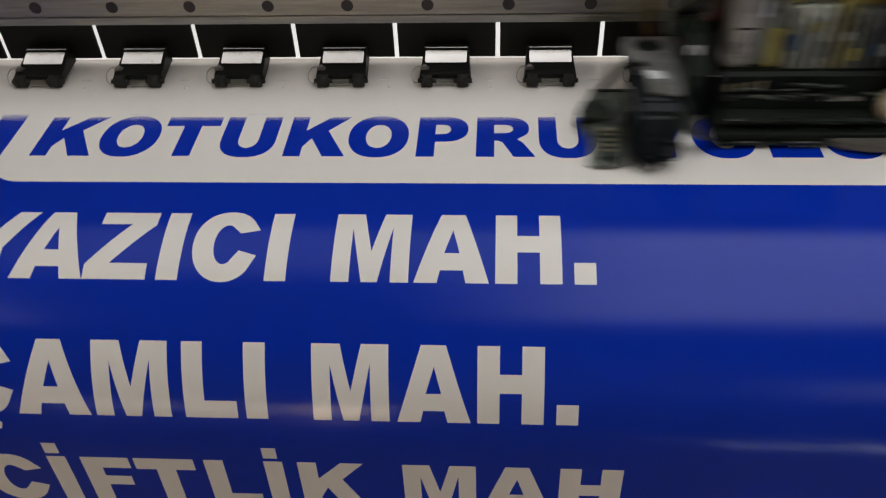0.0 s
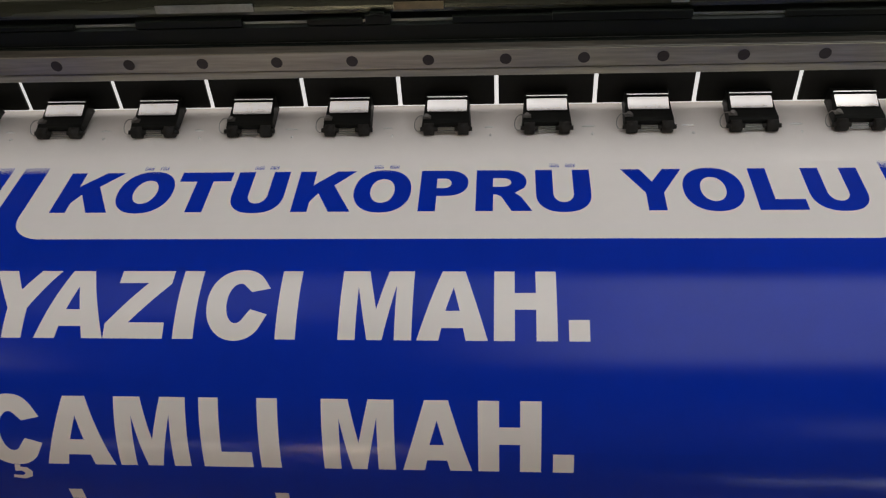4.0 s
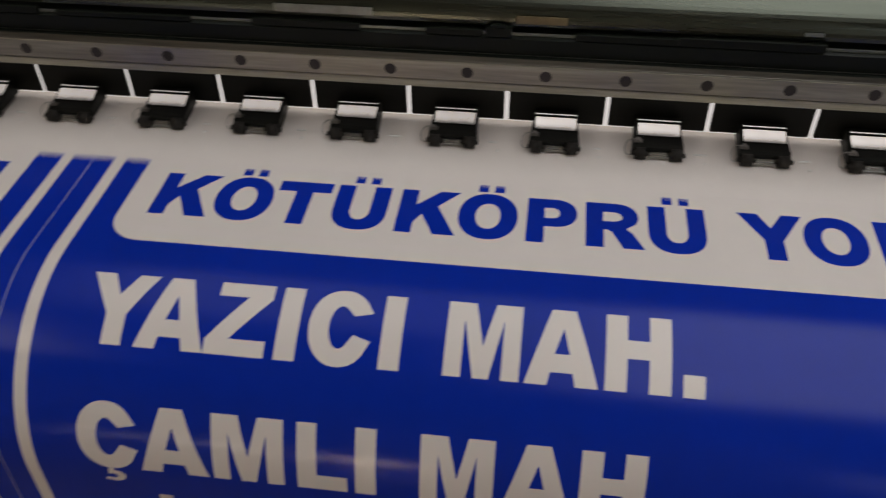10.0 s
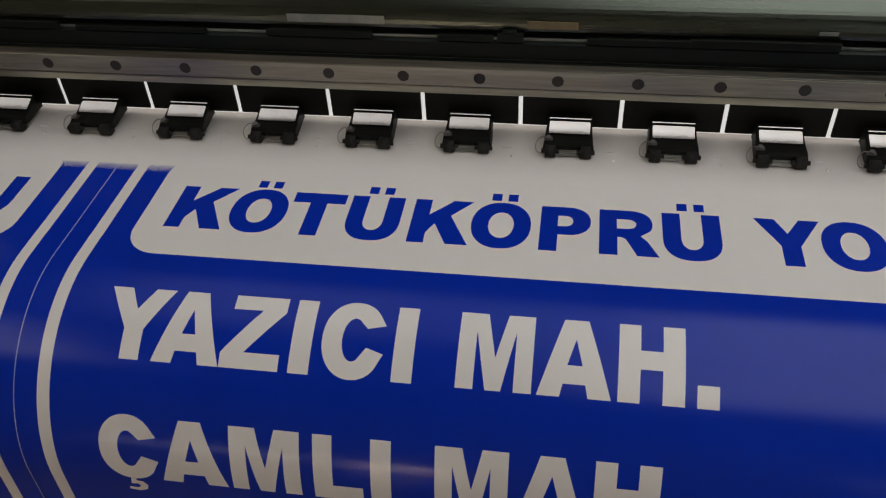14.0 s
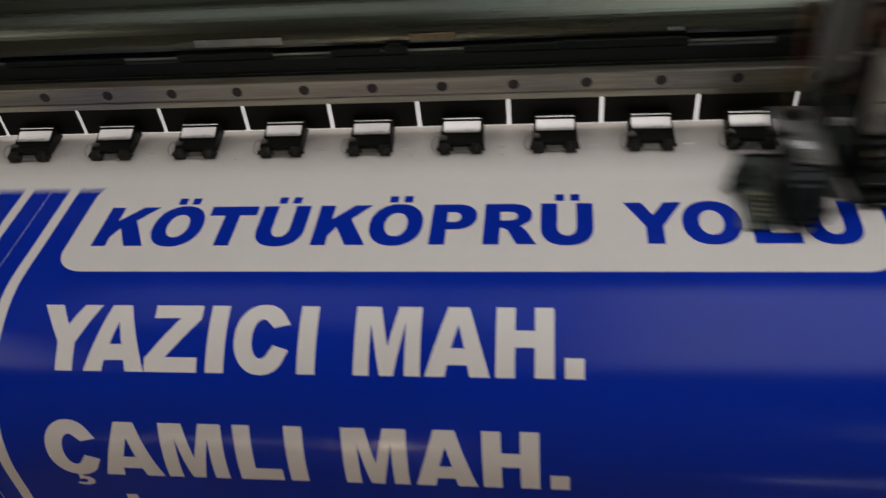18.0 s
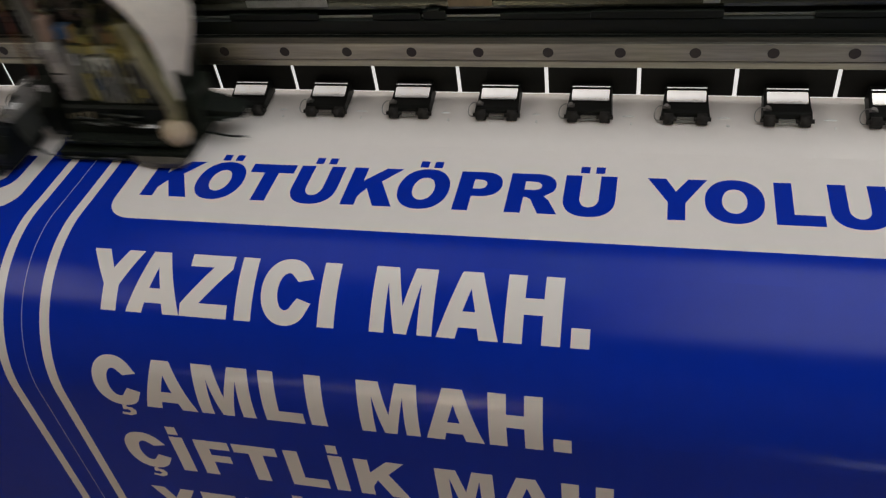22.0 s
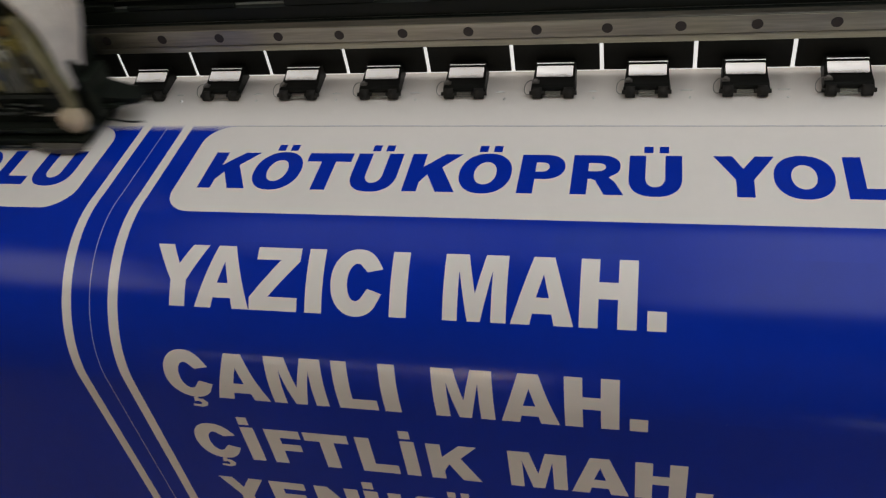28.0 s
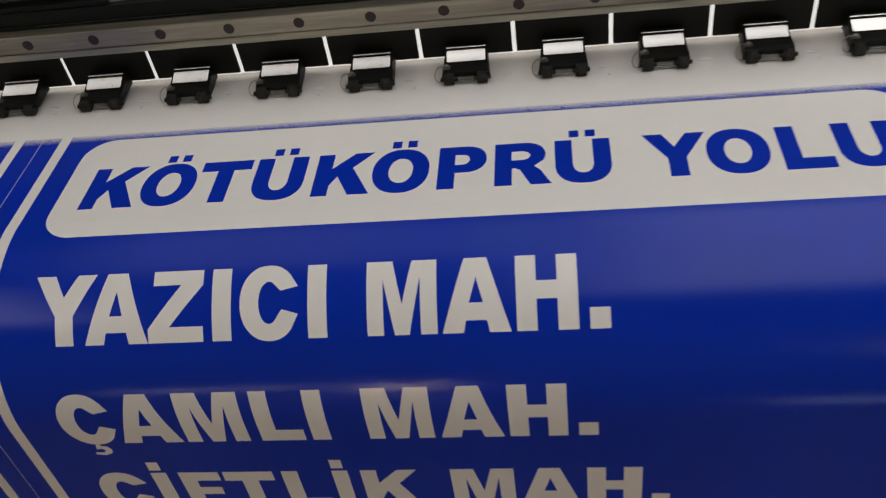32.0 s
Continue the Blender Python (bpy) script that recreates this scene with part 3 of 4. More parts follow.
def glyph_p(w, h):
    o, i = bowl(w, h, 0.365 * h, 0.55 * w, 0.0097, 0.0240)
    return [[[(0, 0), (STEM, 0), (STEM, 0.365 * h)] + o + [(0, h)], i]]


def glyph_r(w, h):
    o, i = bowl(0.91 * w, h, 0.41 * h, 0.52 * w, 0.0087, 0.0268)
    leg = [(0, 0), (STEM, 0), (STEM, 0.39 * h), (0.37 * w, 0.39 * h), (0.45 * w, 0.35 * h), (w - 0.0154, 0), (w, 0), (0.81 * w, 0.33 * h), (0.70 * w, 0.43 * h)]
    return [[leg + o[6:] + [(0, h)], i]]


def glyph_a(w, h):
    return [[[(0, 0), (0.0146, 0), (0.0165, 0.163 * h), (w - 0.0165, 0.163 * h), (w - 0.0146, 0), (w, 0), (w / 2 + 0.0078, h), (w / 2 - 0.0078, h)], [(w / 2 - 0.0049, 0.395 * h), (w / 2 + 0.0049, 0.395 * h), (w / 2 + 0.0003, 0.735 * h)]]]


def glyph_y(w, h):
    s = 0.145 * w
    return [[[(w / 2 - s, 0), (w / 2 + s, 0), (w / 2 + s, 0.415 * h), (w, h), (0.69 * w, h), (0.485 * w, 0.685 * h), (0.315 * w, h), (0, h), (w / 2 - s, 0.415 * h)]]]


def glyph_m(w, h):
    m = 0.0116
    return [[[(0, 0), (m, 0), (m, 0.745 * h), (0.395 * w, 0), (0.60 * w, 0), (w - m, 0.765 * h), (w - m, 0), (w, 0), (w, h), (0.645 * w, h), (0.503 * w, 0.41 * h), (0.37 * w, h), (0, h)]]]


def glyph_z(w, h):
    b = BAR
    return [[[(0, 0), (w, 0), (w, b), (0.39 * w, b), (w, h - b), (w, h), (0.09 * w, h), (0.09 * w, h - 0.0107), (0.60 * w, h - 0.0105), (0, 0.0102)]]]


def glyph_h(w, h):
    s = 0.0138
    return [[[(0, 0), (s, 0), (s, 0.415 * h), (w - s, 0.415 * h), (w - s, 0), (w, 0), (w, h), (w - s, h), (w - s, 0.655 * h), (s, 0.655 * h), (s, h), (0, h)]]]


def glyph_n(w, h):
    s = 0.0135
    return [[[(0, 0), (s, 0), (s, 0.56 * h), (w - s, 0), (w, 0), (w, h), (w - s, h), (w - s, 0.44 * h), (s, h), (0, h)]]]


def glyph_l(w, h):
    return [[[(0, 0), (w, 0), (w, 0.0125), (0.0133, 0.0125), (0.0133, h), (0, h)]]]


def glyph_i(w, h):
    return [[[(0, 0), (w, 0), (w, h), (0, h)]]]


def glyph_e(w, h):
    b = 0.0112
    return [[[(0, 0), (w, 0), (w, b), (STEM, b), (STEM, h / 2 - b / 2), (0.92 * w, h / 2 - b / 2), (0.92 * w, h / 2 + b / 2), (STEM, h / 2 + b / 2), (STEM, h - b), (0.98 * w, h - b), (0.98 * w, h), (0, h)]]]


def glyph_f(w, h):
    b = 0.0113
    return [[[(0, 0), (STEM, 0), (STEM, 0.39 * h), (0.93 * w, 0.39 * h), (0.93 * w, 0.59 * h), (STEM, 0.59 * h), (STEM, h - b), (w, h - b), (w, h), (0, h)]]]


def dots(w, h):
    """The two dots over a letter."""
    return [[[(w / 2 + k, h + 0.0032), (w / 2 + k + 0.0075, h + 0.0032), (w / 2 + k + 0.0075, h + 0.0119), (w / 2 + k, h + 0.0119)]] for k in (-0.0095, 0.0029)]


def one_dot(w, h):
    return [[[(0.05 * w, h + 0.0032), (0.80 * w, h + 0.0032), (0.80 * w, h + 0.0140), (0.05 * w, h + 0.0140)]]]


def cedilla(w, h):
    c = w / 2
    return [[[(c - 0.0030, -0.0013), (c + 0.0012, -0.0013), (c + 0.0006, -0.0034), (c + 0.0055, -0.0040), (c + 0.0085, -0.0078), (c + 0.0070, -0.0125), (c + 0.0010, -0.0150), (c - 0.0070, -0.0138), (c - 0.0062, -0.0110), (c + 0.0005, -0.0116), (c + 0.0028, -0.0092), (c + 0.0008, -0.0070), (c - 0.0040, -0.0074)]]]


GLYPHS = {"K": glyph_k, "T": glyph_t, "P": glyph_p, "R": glyph_r, "Y": glyph_y, "O": glyph_o, "L": glyph_l, "U": glyph_u, "A": glyph_a, "Z": glyph_z, "I": glyph_i, "C": glyph_c, "M": glyph_m, "H": glyph_h, "N": glyph_n, "E": glyph_e, "F": glyph_f}
MARKS = {"Ö": ("O", dots), "Ü": ("U", dots), "Ç": ("C", cedilla), "İ": ("I", one_dot)}


def glyph(ch, w, h):
    if ch == ".":
        return glyph_i(w, 0.0145)
    if ch in MARKS:
        base, mark = MARKS[ch]
        return GLYPHS[base](w, h) + mark(w, h)
    return GLYPHS[ch](w, h)


# each row of lettering: foot, height, then letters with their left and right edges (mm)
STREET = (-0.0002, 0.0503, [("K", -285.8, -240.3), ("Ö", -239.3, -194.9), ("T", -193.2, -151.6), ("Ü", -147, -105.6), ("K", -97.3, -52), ("Ö", -51.9, -7.5), ("P", -0.8, 36.2), ("R", 42.3, 84.6), ("Ü", 87.6, 129.1), ("Y", 153.1, 199.3), ("O", 197.4, 241.8), ("L", 249, 283.8), ("U", 288.2, 329.8)])
ROW_1 = (-0.1168, 0.0520, [("Y", -296.6, -248.5), ("A", -256.6, -208.2), ("Z", -207.9, -166.4), ("I", -159.5, -145.3), ("C", -138.8, -95.9), ("I", -89.2, -75.4), ("M", -46.7, 2.6), ("A", 5.9, 53.2), ("H", 57.1, 98.8), (".", 106.2, 119.8)])
ROW_2 = (-0.2069, 0.0513, [("Ç", -293.6, -250.7), ("A", -250.1, -201.8), ("M", -198.2, -148.8), ("L", -139.6, -105.6), ("I", -100.1, -86.2), ("M", -56.9, -8.5), ("A", -3.7, 42.6), ("H", 46.7, 88), (".", 95.8, 109.4)])
ROW_3 = (-0.2957, 0.0492, [("Ç", -294.5, -251.8), ("İ", -244.1, -231), ("F", -221.2, -188), ("T", -184.5, -143.4), ("L", -136.4, -102), ("İ", -95.6, -82.9), ("K", -73, -28.3), ("M", -3, 45.5), ("A", 49, 96), ("H", 100.6, 141.4), (".", 149, 162.5)])
ROW_4 = (-0.3777, 0.0492, [("Y", -291, -245.5), ("E", -239.4, -202.5), ("N", -193.5, -150), ("İ", -144.3, -130.5), ("K", -121, -76), ("Ö", -75.8, -31.4), ("Y", -26.8, 18.5)])
PANEL_W = 0.7512
PANEL = (-0.3552, 0.3960)

# the vinyl's moving sections: s from, s to
S_TOP, S_LOW = 0.118, -0.47
FLAT = (Y0 + FEED_END + 0.0001, S_TOP)
ARC = (Y0 - RAD * BEND + FEED_END, Y0)
TAIL = (S_LOW, Y0 - RAD * BEND)
STRIP_N = 24


def strip_edges(a, b):
    return [a + (b - a) * i / STRIP_N for i in range(STRIP_N + 1)]


STRIPS = strip_edges(ARC[1], FLAT[0]) , strip_edges(TAIL[1], ARC[0])
LAYER = 0.00012
GRID = sorted(set([round(v, 6) for v in STRIPS[0] + STRIPS[1]] + [ARC[0] + (ARC[1] - ARC[0]) * i / 60 for i in range(61)]))


def flat_faces(polys, s0, x0):
    """Triangles of a design piece, cut at the bends; a list of (middle s, points)."""
    bm = bmesh.new()
    for loops in polys:
        pts = [bm.verts.new((x0 + x, s0 + s, 0)) for lp in loops for x, s in lp]
        for t in tessellated(loops):
            bm.faces.new([pts[i] for i in t])
    lo, hi = min(v.co.y for v in bm.verts), max(v.co.y for v in bm.verts)
    for g in GRID:
        if lo < g < hi:
            bmesh.ops.bisect_plane(bm, geom=bm.verts[:] + bm.edges[:] + bm.faces[:], dist=1e-7, plane_co=(0, g, 0), plane_no=(0, 1, 0))
    out = []
    for f in bm.faces:
        pts = [(v.co.x, v.co.y) for v in f.verts]
        out.append((sum(p[1] for p in pts) / len(pts), pts))
    bm.free()
    return out


def section_of(s):
    if s >= FLAT[0]:
        return ("flat", 0)
    if s <= TAIL[1]:
        return ("tail", 0)
    if ARC[0] <= s <= ARC[1]:
        return ("arc", 0)
    k = 0 if s > ARC[1] else 1
    e = STRIPS[k]
    i = min(STRIP_N - 1, max(0, int((s - e[0]) / (e[1] - e[0]))))
    return ("strip", k * STRIP_N + i)


def strip_mid(i):
    e = STRIPS[i // STRIP_N]
    return (e[i % STRIP_N] + e[i % STRIP_N + 1]) / 2


def placed(sec, x, s, lift):
    """A design point in the space of its section."""
    kind, i = sec
    if kind == "flat":
        return (x, s, lift * 0.04)
    if kind == "tail":
        return (x, s - TAIL[1], lift)
    if kind == "arc":
        a = (Y0 - s) / RAD
        return (x, -(RAD + lift) * math.sin(a), (RAD + lift) * math.cos(a))
    return (x, (s - strip_mid(i)) * 1.004, lift)


def section_pose(sec, f):
    kind, i = sec
    if kind == "flat":
        return pose(0, -f, 0)
    if kind == "tail":
        y, z, a = apron_point(TAIL[1])
        return pose(0, y - f * math.cos(BEND), z - f * math.sin(BEND), math.degrees(BEND))
    if kind == "arc":
        return pose(0, Y0, -RAD, math.degrees(f / RAD))
    y, z, a = apron_point(strip_mid(i) - f)
    return pose(0, y, z, math.degrees(a))


def rect(x0, x1, s0, s1):
    return [[[(x0, s0), (x1, s0), (x1, s1), (x0, s1)]]]


SECTIONS = {}


def banner():
    b = empty("vinyl_banner", "glossy white vinyl being printed with blue sign panels and white lettering", "vinyl banner")
    sheets = {}

    def put(polys, s0, x0, material, layer, letter="", name="letter"):
        pieces = {}
        for s, pts in flat_faces(polys, s0, x0):
            pieces.setdefault(section_of(s), []).append(pts)
        for sec, faces in pieces.items():
            if letter and sec[0] != "strip":
                bm = bmesh.new()
                for pts in faces:
                    bm.faces.new([bm.verts.new(placed(sec, x, s, layer * LAYER)) for x, s in pts])
                bmesh.ops.remove_doubles(bm, verts=bm.verts, dist=1e-7)
                LETTERS.append((sec, bm, material, letter, name))
            else:
                sheets.setdefault(sec, []).append((material, layer, faces))

    LETTERS = []
    put(rect(-1.157, 0.4475, S_LOW, S_TOP), 0, 0, 0, 0)
    for dx in (0.0, -PANEL_W):
        put(rect(PANEL[0] + 0.0005, PANEL[1], S_LOW, 0.1000), 0, dx, 1, 1, "glossy blue printed field", "ink_field")
        for a, c in ((-0.3375, -0.3280), (0.3692, 0.3782)):
            put(rect(a, c, S_LOW, 0.1000), 0, dx, 0, 2, "bare white border line", "border_line")
        put(rect(PANEL[0] - 0.0002, PANEL[0] + 0.0003, S_LOW, 0.1000), 0, dx, 2, 2, "hair-thin pale line between the panels", "border_line")
        put([[rounded_rect(-0.3075, 0.3475, -0.0312, 0.0904, 0.0265, 12)]], 0, dx, 0, 2, "bare white box with rounded corners", "name_box")
        put(rect(-0.2840, 0.3240, 0.0904, 0.0909), 0, dx, 3, 8, "thin dark outline along the box", "box_outline")
        for (foot, high, letters), ink, layer in ((STREET, 1, 3), (ROW_1, 0, 2), (ROW_2, 0, 2), (ROW_3, 0, 2), (ROW_4, 0, 2)):
            for ch, xa, xb in letters:
                put(glyph(ch, (xb - xa) / 1000, high), foot, dx + xa / 1000, ink, layer, "blue printed letter" if ink else "white letter left bare in the blue ink")
    for sec, parts in sheets.items():
        bm = bmesh.new()
        for material, layer, faces in parts:
            for pts in faces:
                f = bm.faces.new([bm.verts.new(placed(sec, x, s, layer * LAYER)) for x, s in pts])
                f.material_index = material
        if sec[0] == "arc":
            bmesh.ops.remove_doubles(bm, verts=bm.verts, dist=1e-7)
        name = {"flat": "printed_sheet", "arc": "curved_sheet", "tail": "hanging_sheet", "strip": "sheet_strip"}[sec[0]]
        ob = part(name, bm, (VINYL, INK, PALE_INK, DARK_INK), b, smooth=sec[0] == "arc")
        ob.matrix_basis = section_pose(sec, 0)
        SECTIONS[sec] = ob
    for sec, bm, material, label, name in LETTERS:
        part(name, bm, (VINYL, INK, PALE_INK, DARK_INK)[material], SECTIONS[sec], label, smooth=sec[0] == "arc")
    return b


banner()
# the blank vinyl that comes in under the rollers, up to the line where ink is laid
FRONT = 0.0540
BLANK = empty("blank_vinyl", "blank white vinyl coming from under the pinch rollers", "vinyl")
part("sheet", boxed(-1.157, 0.4478, FRONT, 0.20, 0.000020, 0.000060), VINYL, BLANK)
# hair-thin bare lines between the ink passes, closer towards the bare sheet
edge = bmesh.new()
for k in range(22):
    y = FRONT - 0.0004 * (k + 1)
    cover = 0.84 if k < 2 else 0.66 if k < 5 else 0.58 * (1 - (k - 5) / 17) ** 1.1
    box(edge, -1.157, 0.4478, y, y + 0.0004 * cover, 0.000020, 0.000024)
part("thin_ink_edge", edge, VINYL, BLANK, "band where the ink is still thin")

# ================= the carriage =================
PCB = mat("ink_damper_plastic", (0.42, 0.42, 0.33), 0.4, spread=0.15, scale=60)
WHITE_D = mat("clear_damper_plastic", (0.52, 0.525, 0.44), 0.35, spread=0.25, scale=70)
PALE_DAMPER = mat("stained_pale_plastic", (0.36, 0.33, 0.285), 0.4, spread=0.5, scale=45, bump=0.1, bump_scale=300)
DAMPER_GREY = mat("smoky_damper_plastic", (0.165, 0.170, 0.138), 0.4, spread=0.3, scale=60)
DAMPER_BLUE = mat("bluish_damper_plastic", (0.18, 0.20, 0.225), 0.4, spread=0.3, scale=60)
YELLOW = mat("yellow_ink_line", (0.36, 0.30, 0.07), 0.35, spread=0.4, scale=60)
OLIVE = mat("olive_ink_tube", (0.17, 0.16, 0.07), 0.4, spread=0.3, scale=60)
AMBER_INK = mat("amber_ink_cap", (0.36, 0.20, 0.05), 0.4, spread=0.25, scale=60)
PEACH = mat("peach_hose_end", (0.30, 0.20, 0.15), 0.4, spread=0.4, scale=60)
BLUE_CAP = mat("cyan_ink_line", (0.03, 0.075, 0.15), 0.35, spread=0.3, scale=60)
GREYP = mat("grey_bracket", (0.085, 0.088, 0.078), 0.42, 0.4, spread=0.3, scale=40)
POST = mat("lit_grey_channel", (0.25, 0.25, 0.225), 0.45, 0.3, spread=0.3, scale=30)
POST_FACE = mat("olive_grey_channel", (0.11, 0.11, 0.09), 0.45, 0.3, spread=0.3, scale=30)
BRACKET = mat("worn_bracket_steel", (0.225, 0.212, 0.205), 0.40, 0.5, spread=0.45, scale=55, bump=0.1, bump_scale=200)
CLAMP = mat("grey_green_clamp", (0.095, 0.102, 0.086), 0.40, 0.2, spread=0.7, scale=70, bump=0.15, bump_scale=250)
MOTOR = mat("blue_black_motor", (0.006, 0.008, 0.009), 0.45, spec=0.2, spread=0.5, scale=60, bump=0.15, bump_scale=350)
WORN = mat("worn_grey_brown_metal", (0.13, 0.115, 0.095), 0.45, 0.3, spread=0.55, scale=50, bump=0.2, bump_scale=200)
STICKER = mat("white_paper_sticker", (0.75, 0.73, 0.72), 0.6, spread=0.08, scale=90)
OLD_HOSE = mat("yellowed_hose", (0.30, 0.27, 0.16), 0.4, spread=0.3, scale=50)
BROWN = mat("dusty_brown_wiring", (0.10, 0.066, 0.050), 0.55, spread=0.35, scale=60)
GRIME = mat("matt_oily_black", (0.007, 0.009, 0.006), 0.45, spec=0.16, spread=0.7, scale=70, bump=0.3, bump_scale=300)
HOSE = mat("translucent_ink_hose", (0.80, 0.73, 0.65), 0.35, spread=0.12, scale=50)
BULB = mat("beige_connector", (0.52, 0.41, 0.28), 0.45, spread=0.3, scale=60)
RED_WIRE = mat("red_wire", (0.20, 0.040, 0.028), 0.4, spread=0.1)
YEL_WIRE = mat("yellow_wire", (0.26, 0.20, 0.05), 0.4, spread=0.1)
GOLD = mat("chip_gold", (0.33, 0.28, 0.18), 0.45, 0.6, spread=0.4, scale=120)
DARK_METAL = mat("oily_dark_metal", (0.017, 0.021, 0.015), 0.40, 0.2, spec=0.25, spread=0.6, scale=60, bump=0.15, bump_scale=300)


def wire(name, pts, r, m, parent):
    return part(name, tube(bmesh.new(), curve_points(pts, 6), r, 7), m, parent, smooth=True)


def slanted(outline, thick, m, name, material, parent, label="", holes=()):
    """A plate with the outline in its own plane, set at the pose m."""
    ob = part(name, slab(outline, -thick, 0, holes), material, parent, label)
    ob.matrix_basis = m
    return ob


def lathe(name, a, b, r, material, parent, bevel=0.0015, n=20, label=""):
    """A short round part with softened rims."""
    bm = cyl(bmesh.new(), a, b, r, n)
    if bevel:
        bmesh.ops.bevel(bm, geom=[e for e in bm.edges if len(e.link_faces) == 2 and any(len(f.verts) > 4 for f in e.link_faces)], offset=bevel, segments=2, affect="EDGES")
    return part(name, bm, material, parent, label)


def arm_side(c, rng):
    """Bracket, clamp and small motor that run ahead of the carriage."""
    part("bracket_plate", slab([(-0.1790, 0.0870), (-0.1449, 0.0870), (-0.1457, 0.0654), (-0.1500, 0.0090), (-0.1520, 0.0073), (-0.1690, 0.0108), (-0.1701, 0.0130), (-0.1690, 0.0504), (-0.1785, 0.0545), (-0.1822, 0.0640), (-0.1818, 0.0790)], 0.0444, 0.0462, [ellipse(-0.1640, 0.0745, 0.0112, 0.0092, 28)]), BRACKET, c, "grey steel bracket with a round hole")
    lathe("bushing", (-0.1640, 0.0745, 0.030), (-0.1640, 0.0745, 0.0425), 0.0150, GRIME, c)
    part("sticker", slab([(-0.1703, 0.0385), (-0.1594, 0.0373), (-0.1587, 0.0272), (-0.1680, 0.0280)], 0.0463, 0.0466), STICKER, c, "small white sticker")
    lathe("screw", (-0.1624, 0.0150, 0.0462), (-0.1624, 0.0150, 0.0480), 0.0028, STEEL, c, 0.0006, 14)
    lathe("screw", (-0.1500, 0.0560, 0.0462), (-0.1500, 0.0560, 0.0472), 0.0016, STEEL_DARK, c, 0.0, 12)
    # folded edge that runs down to the base
    bm = bmesh.new()
    rows = [((-0.1452, 0.0654, 0.0460), (-0.1452, 0.0700, 0.0200)), ((-0.1500, 0.0085, 0.0460), (-0.1470, 0.0150, 0.0180)), ((-0.1440, 0.0045, 0.0330), (-0.1420, 0.0120, 0.0120)), ((-0.1330, 0.0050, 0.0150), (-0.1310, 0.0130, 0.0060)), ((-0.1240, 0.0060, 0.0095), (-0.1240, 0.0130, 0.0050))]
    rings = []
    for p, q in rows:
        p, q = Vector(p), Vector(q)
        n = Vector((0.0016, -0.0006, 0.0))
        rings.append([bm.verts.new(v) for v in (p, q, q + n, p + n)])
    for r0, r1 in zip(rings, rings[1:]):
        for k in range(4):
            bm.faces.new((r0[k], r0[(k + 1) % 4], r1[(k + 1) % 4], r1[k]))
    bm.faces.new(rings[0][::-1])
    bm.faces.new(rings[-1])
    bmesh.ops.recalc_face_normals(bm, faces=bm.faces)
    part("bracket_flange", bm, GREYP, c, "worn folded edge of the bracket")
    # black housing between bracket and dampers, with its slanting top
    part("side_housing", extruded([(0.044, 0.0060), (0.040, 0.014), (0.038, 0.042), (0.046, 0.052), (0.056, 0.066), (0.074, 0.070), (0.074, 0.0060)], -0.1432, -0.1242), GRIME, c, "oily black side housing")
    part("housing_rib", extruded([(0.0305, 0.0375), (0.0295, 0.0385), (0.0540, 0.0660), (0.0555, 0.0655)], -0.1385, -0.1365), DARK_METAL, c)
    for k in range(3):
        x = -0.1412 + 0.0034 * k
        part("pin", boxed(x, x + 0.0022, 0.0470, 0.0480, 0.0530, 0.0605, 0.0003), STICKER, c, "white connector pin")
    # low clamp with its gold connector, just over the sheet
    m = Matrix.Translation((0, 0.0660, 0.0120)) @ pose(0, 0, 0, 5.5)
    slanted([(-0.2035, 0.0), (-0.1700, 0.0005), (-0.1760, -0.030), (-0.1815, -0.046), (-0.1885, -0.0800), (-0.1925, -0.0822), (-0.2075, -0.0815), (-0.2095, -0.0780), (-0.2070, -0.060), (-0.2100, -0.040), (-0.2120, -0.0300), (-0.2105, -0.0180)], 0.0020, m, "clamp_plate", CLAMP, c, "low grey-green clamp plate", [ellipse(-0.1930, -0.020, 0.0018, 0.0018, 10)])
    part("clamp_edge", boxed(-0.2030, -0.1705, 0.0655, 0.0680, 0.0050, 0.0135, 0.0006), DARK_METAL, c)
    part("clamp_wall", extruded([(0.0300, 0.0150), (-0.0140, 0.0090), (-0.0150, 0.0030), (0.0000, 0.0030), (0.0300, 0.0040)], -0.1860, -0.1842), CLAMP, c)
    lathe("guide_roller", (-0.2080, 0.0420, 0.0085), (-0.2080, 0.0360, 0.0150), 0.0062, GRIME, c)
    lathe("guide_roller", (-0.2105, 0.0330, 0.0030), (-0.2105, 0.0330, 0.0100), 0.0050, GRIME, c)
    lathe("guide_roller", (-0.1960, 0.0400, 0.0100), (-0.1960, 0.0360, 0.0150), 0.0048, GRIME, c)
    part("clamp_wing", slab([(-0.2110, 0.0480), (-0.1950, 0.0520), (-0.1900, 0.0340), (-0.2030, 0.0250), (-0.2120, 0.0300)], 0.0125, 0.0150), DARK_METAL, c)
    chip = slanted([(-0.1995, 0.0140), (-0.1890, 0.0150), (-0.1915, -0.0110), (-0.2015, -0.0125)], 0.0030, Matrix.Translation((0, 0, 0.0100)) @ pose(0, 0, 0, 4), "chip", DARK_METAL, c, "small dark connector block")
    for k in range(4):
        for q in range(2):
            x, y = -0.1975 + 0.0046 * q - 0.0006 * k, 0.0125 - 0.0058 * k
            part("gold_pin", boxed(x, x + 0.0024, y - 0.0026, y, 0.0002, 0.0009), GOLD, chip, "gold contact")
    part("chip_clip", boxed(-0.1990, -0.1890, 0.0150, 0.0185, 0.0090, 0.0125, 0.0008), GOLD, c)
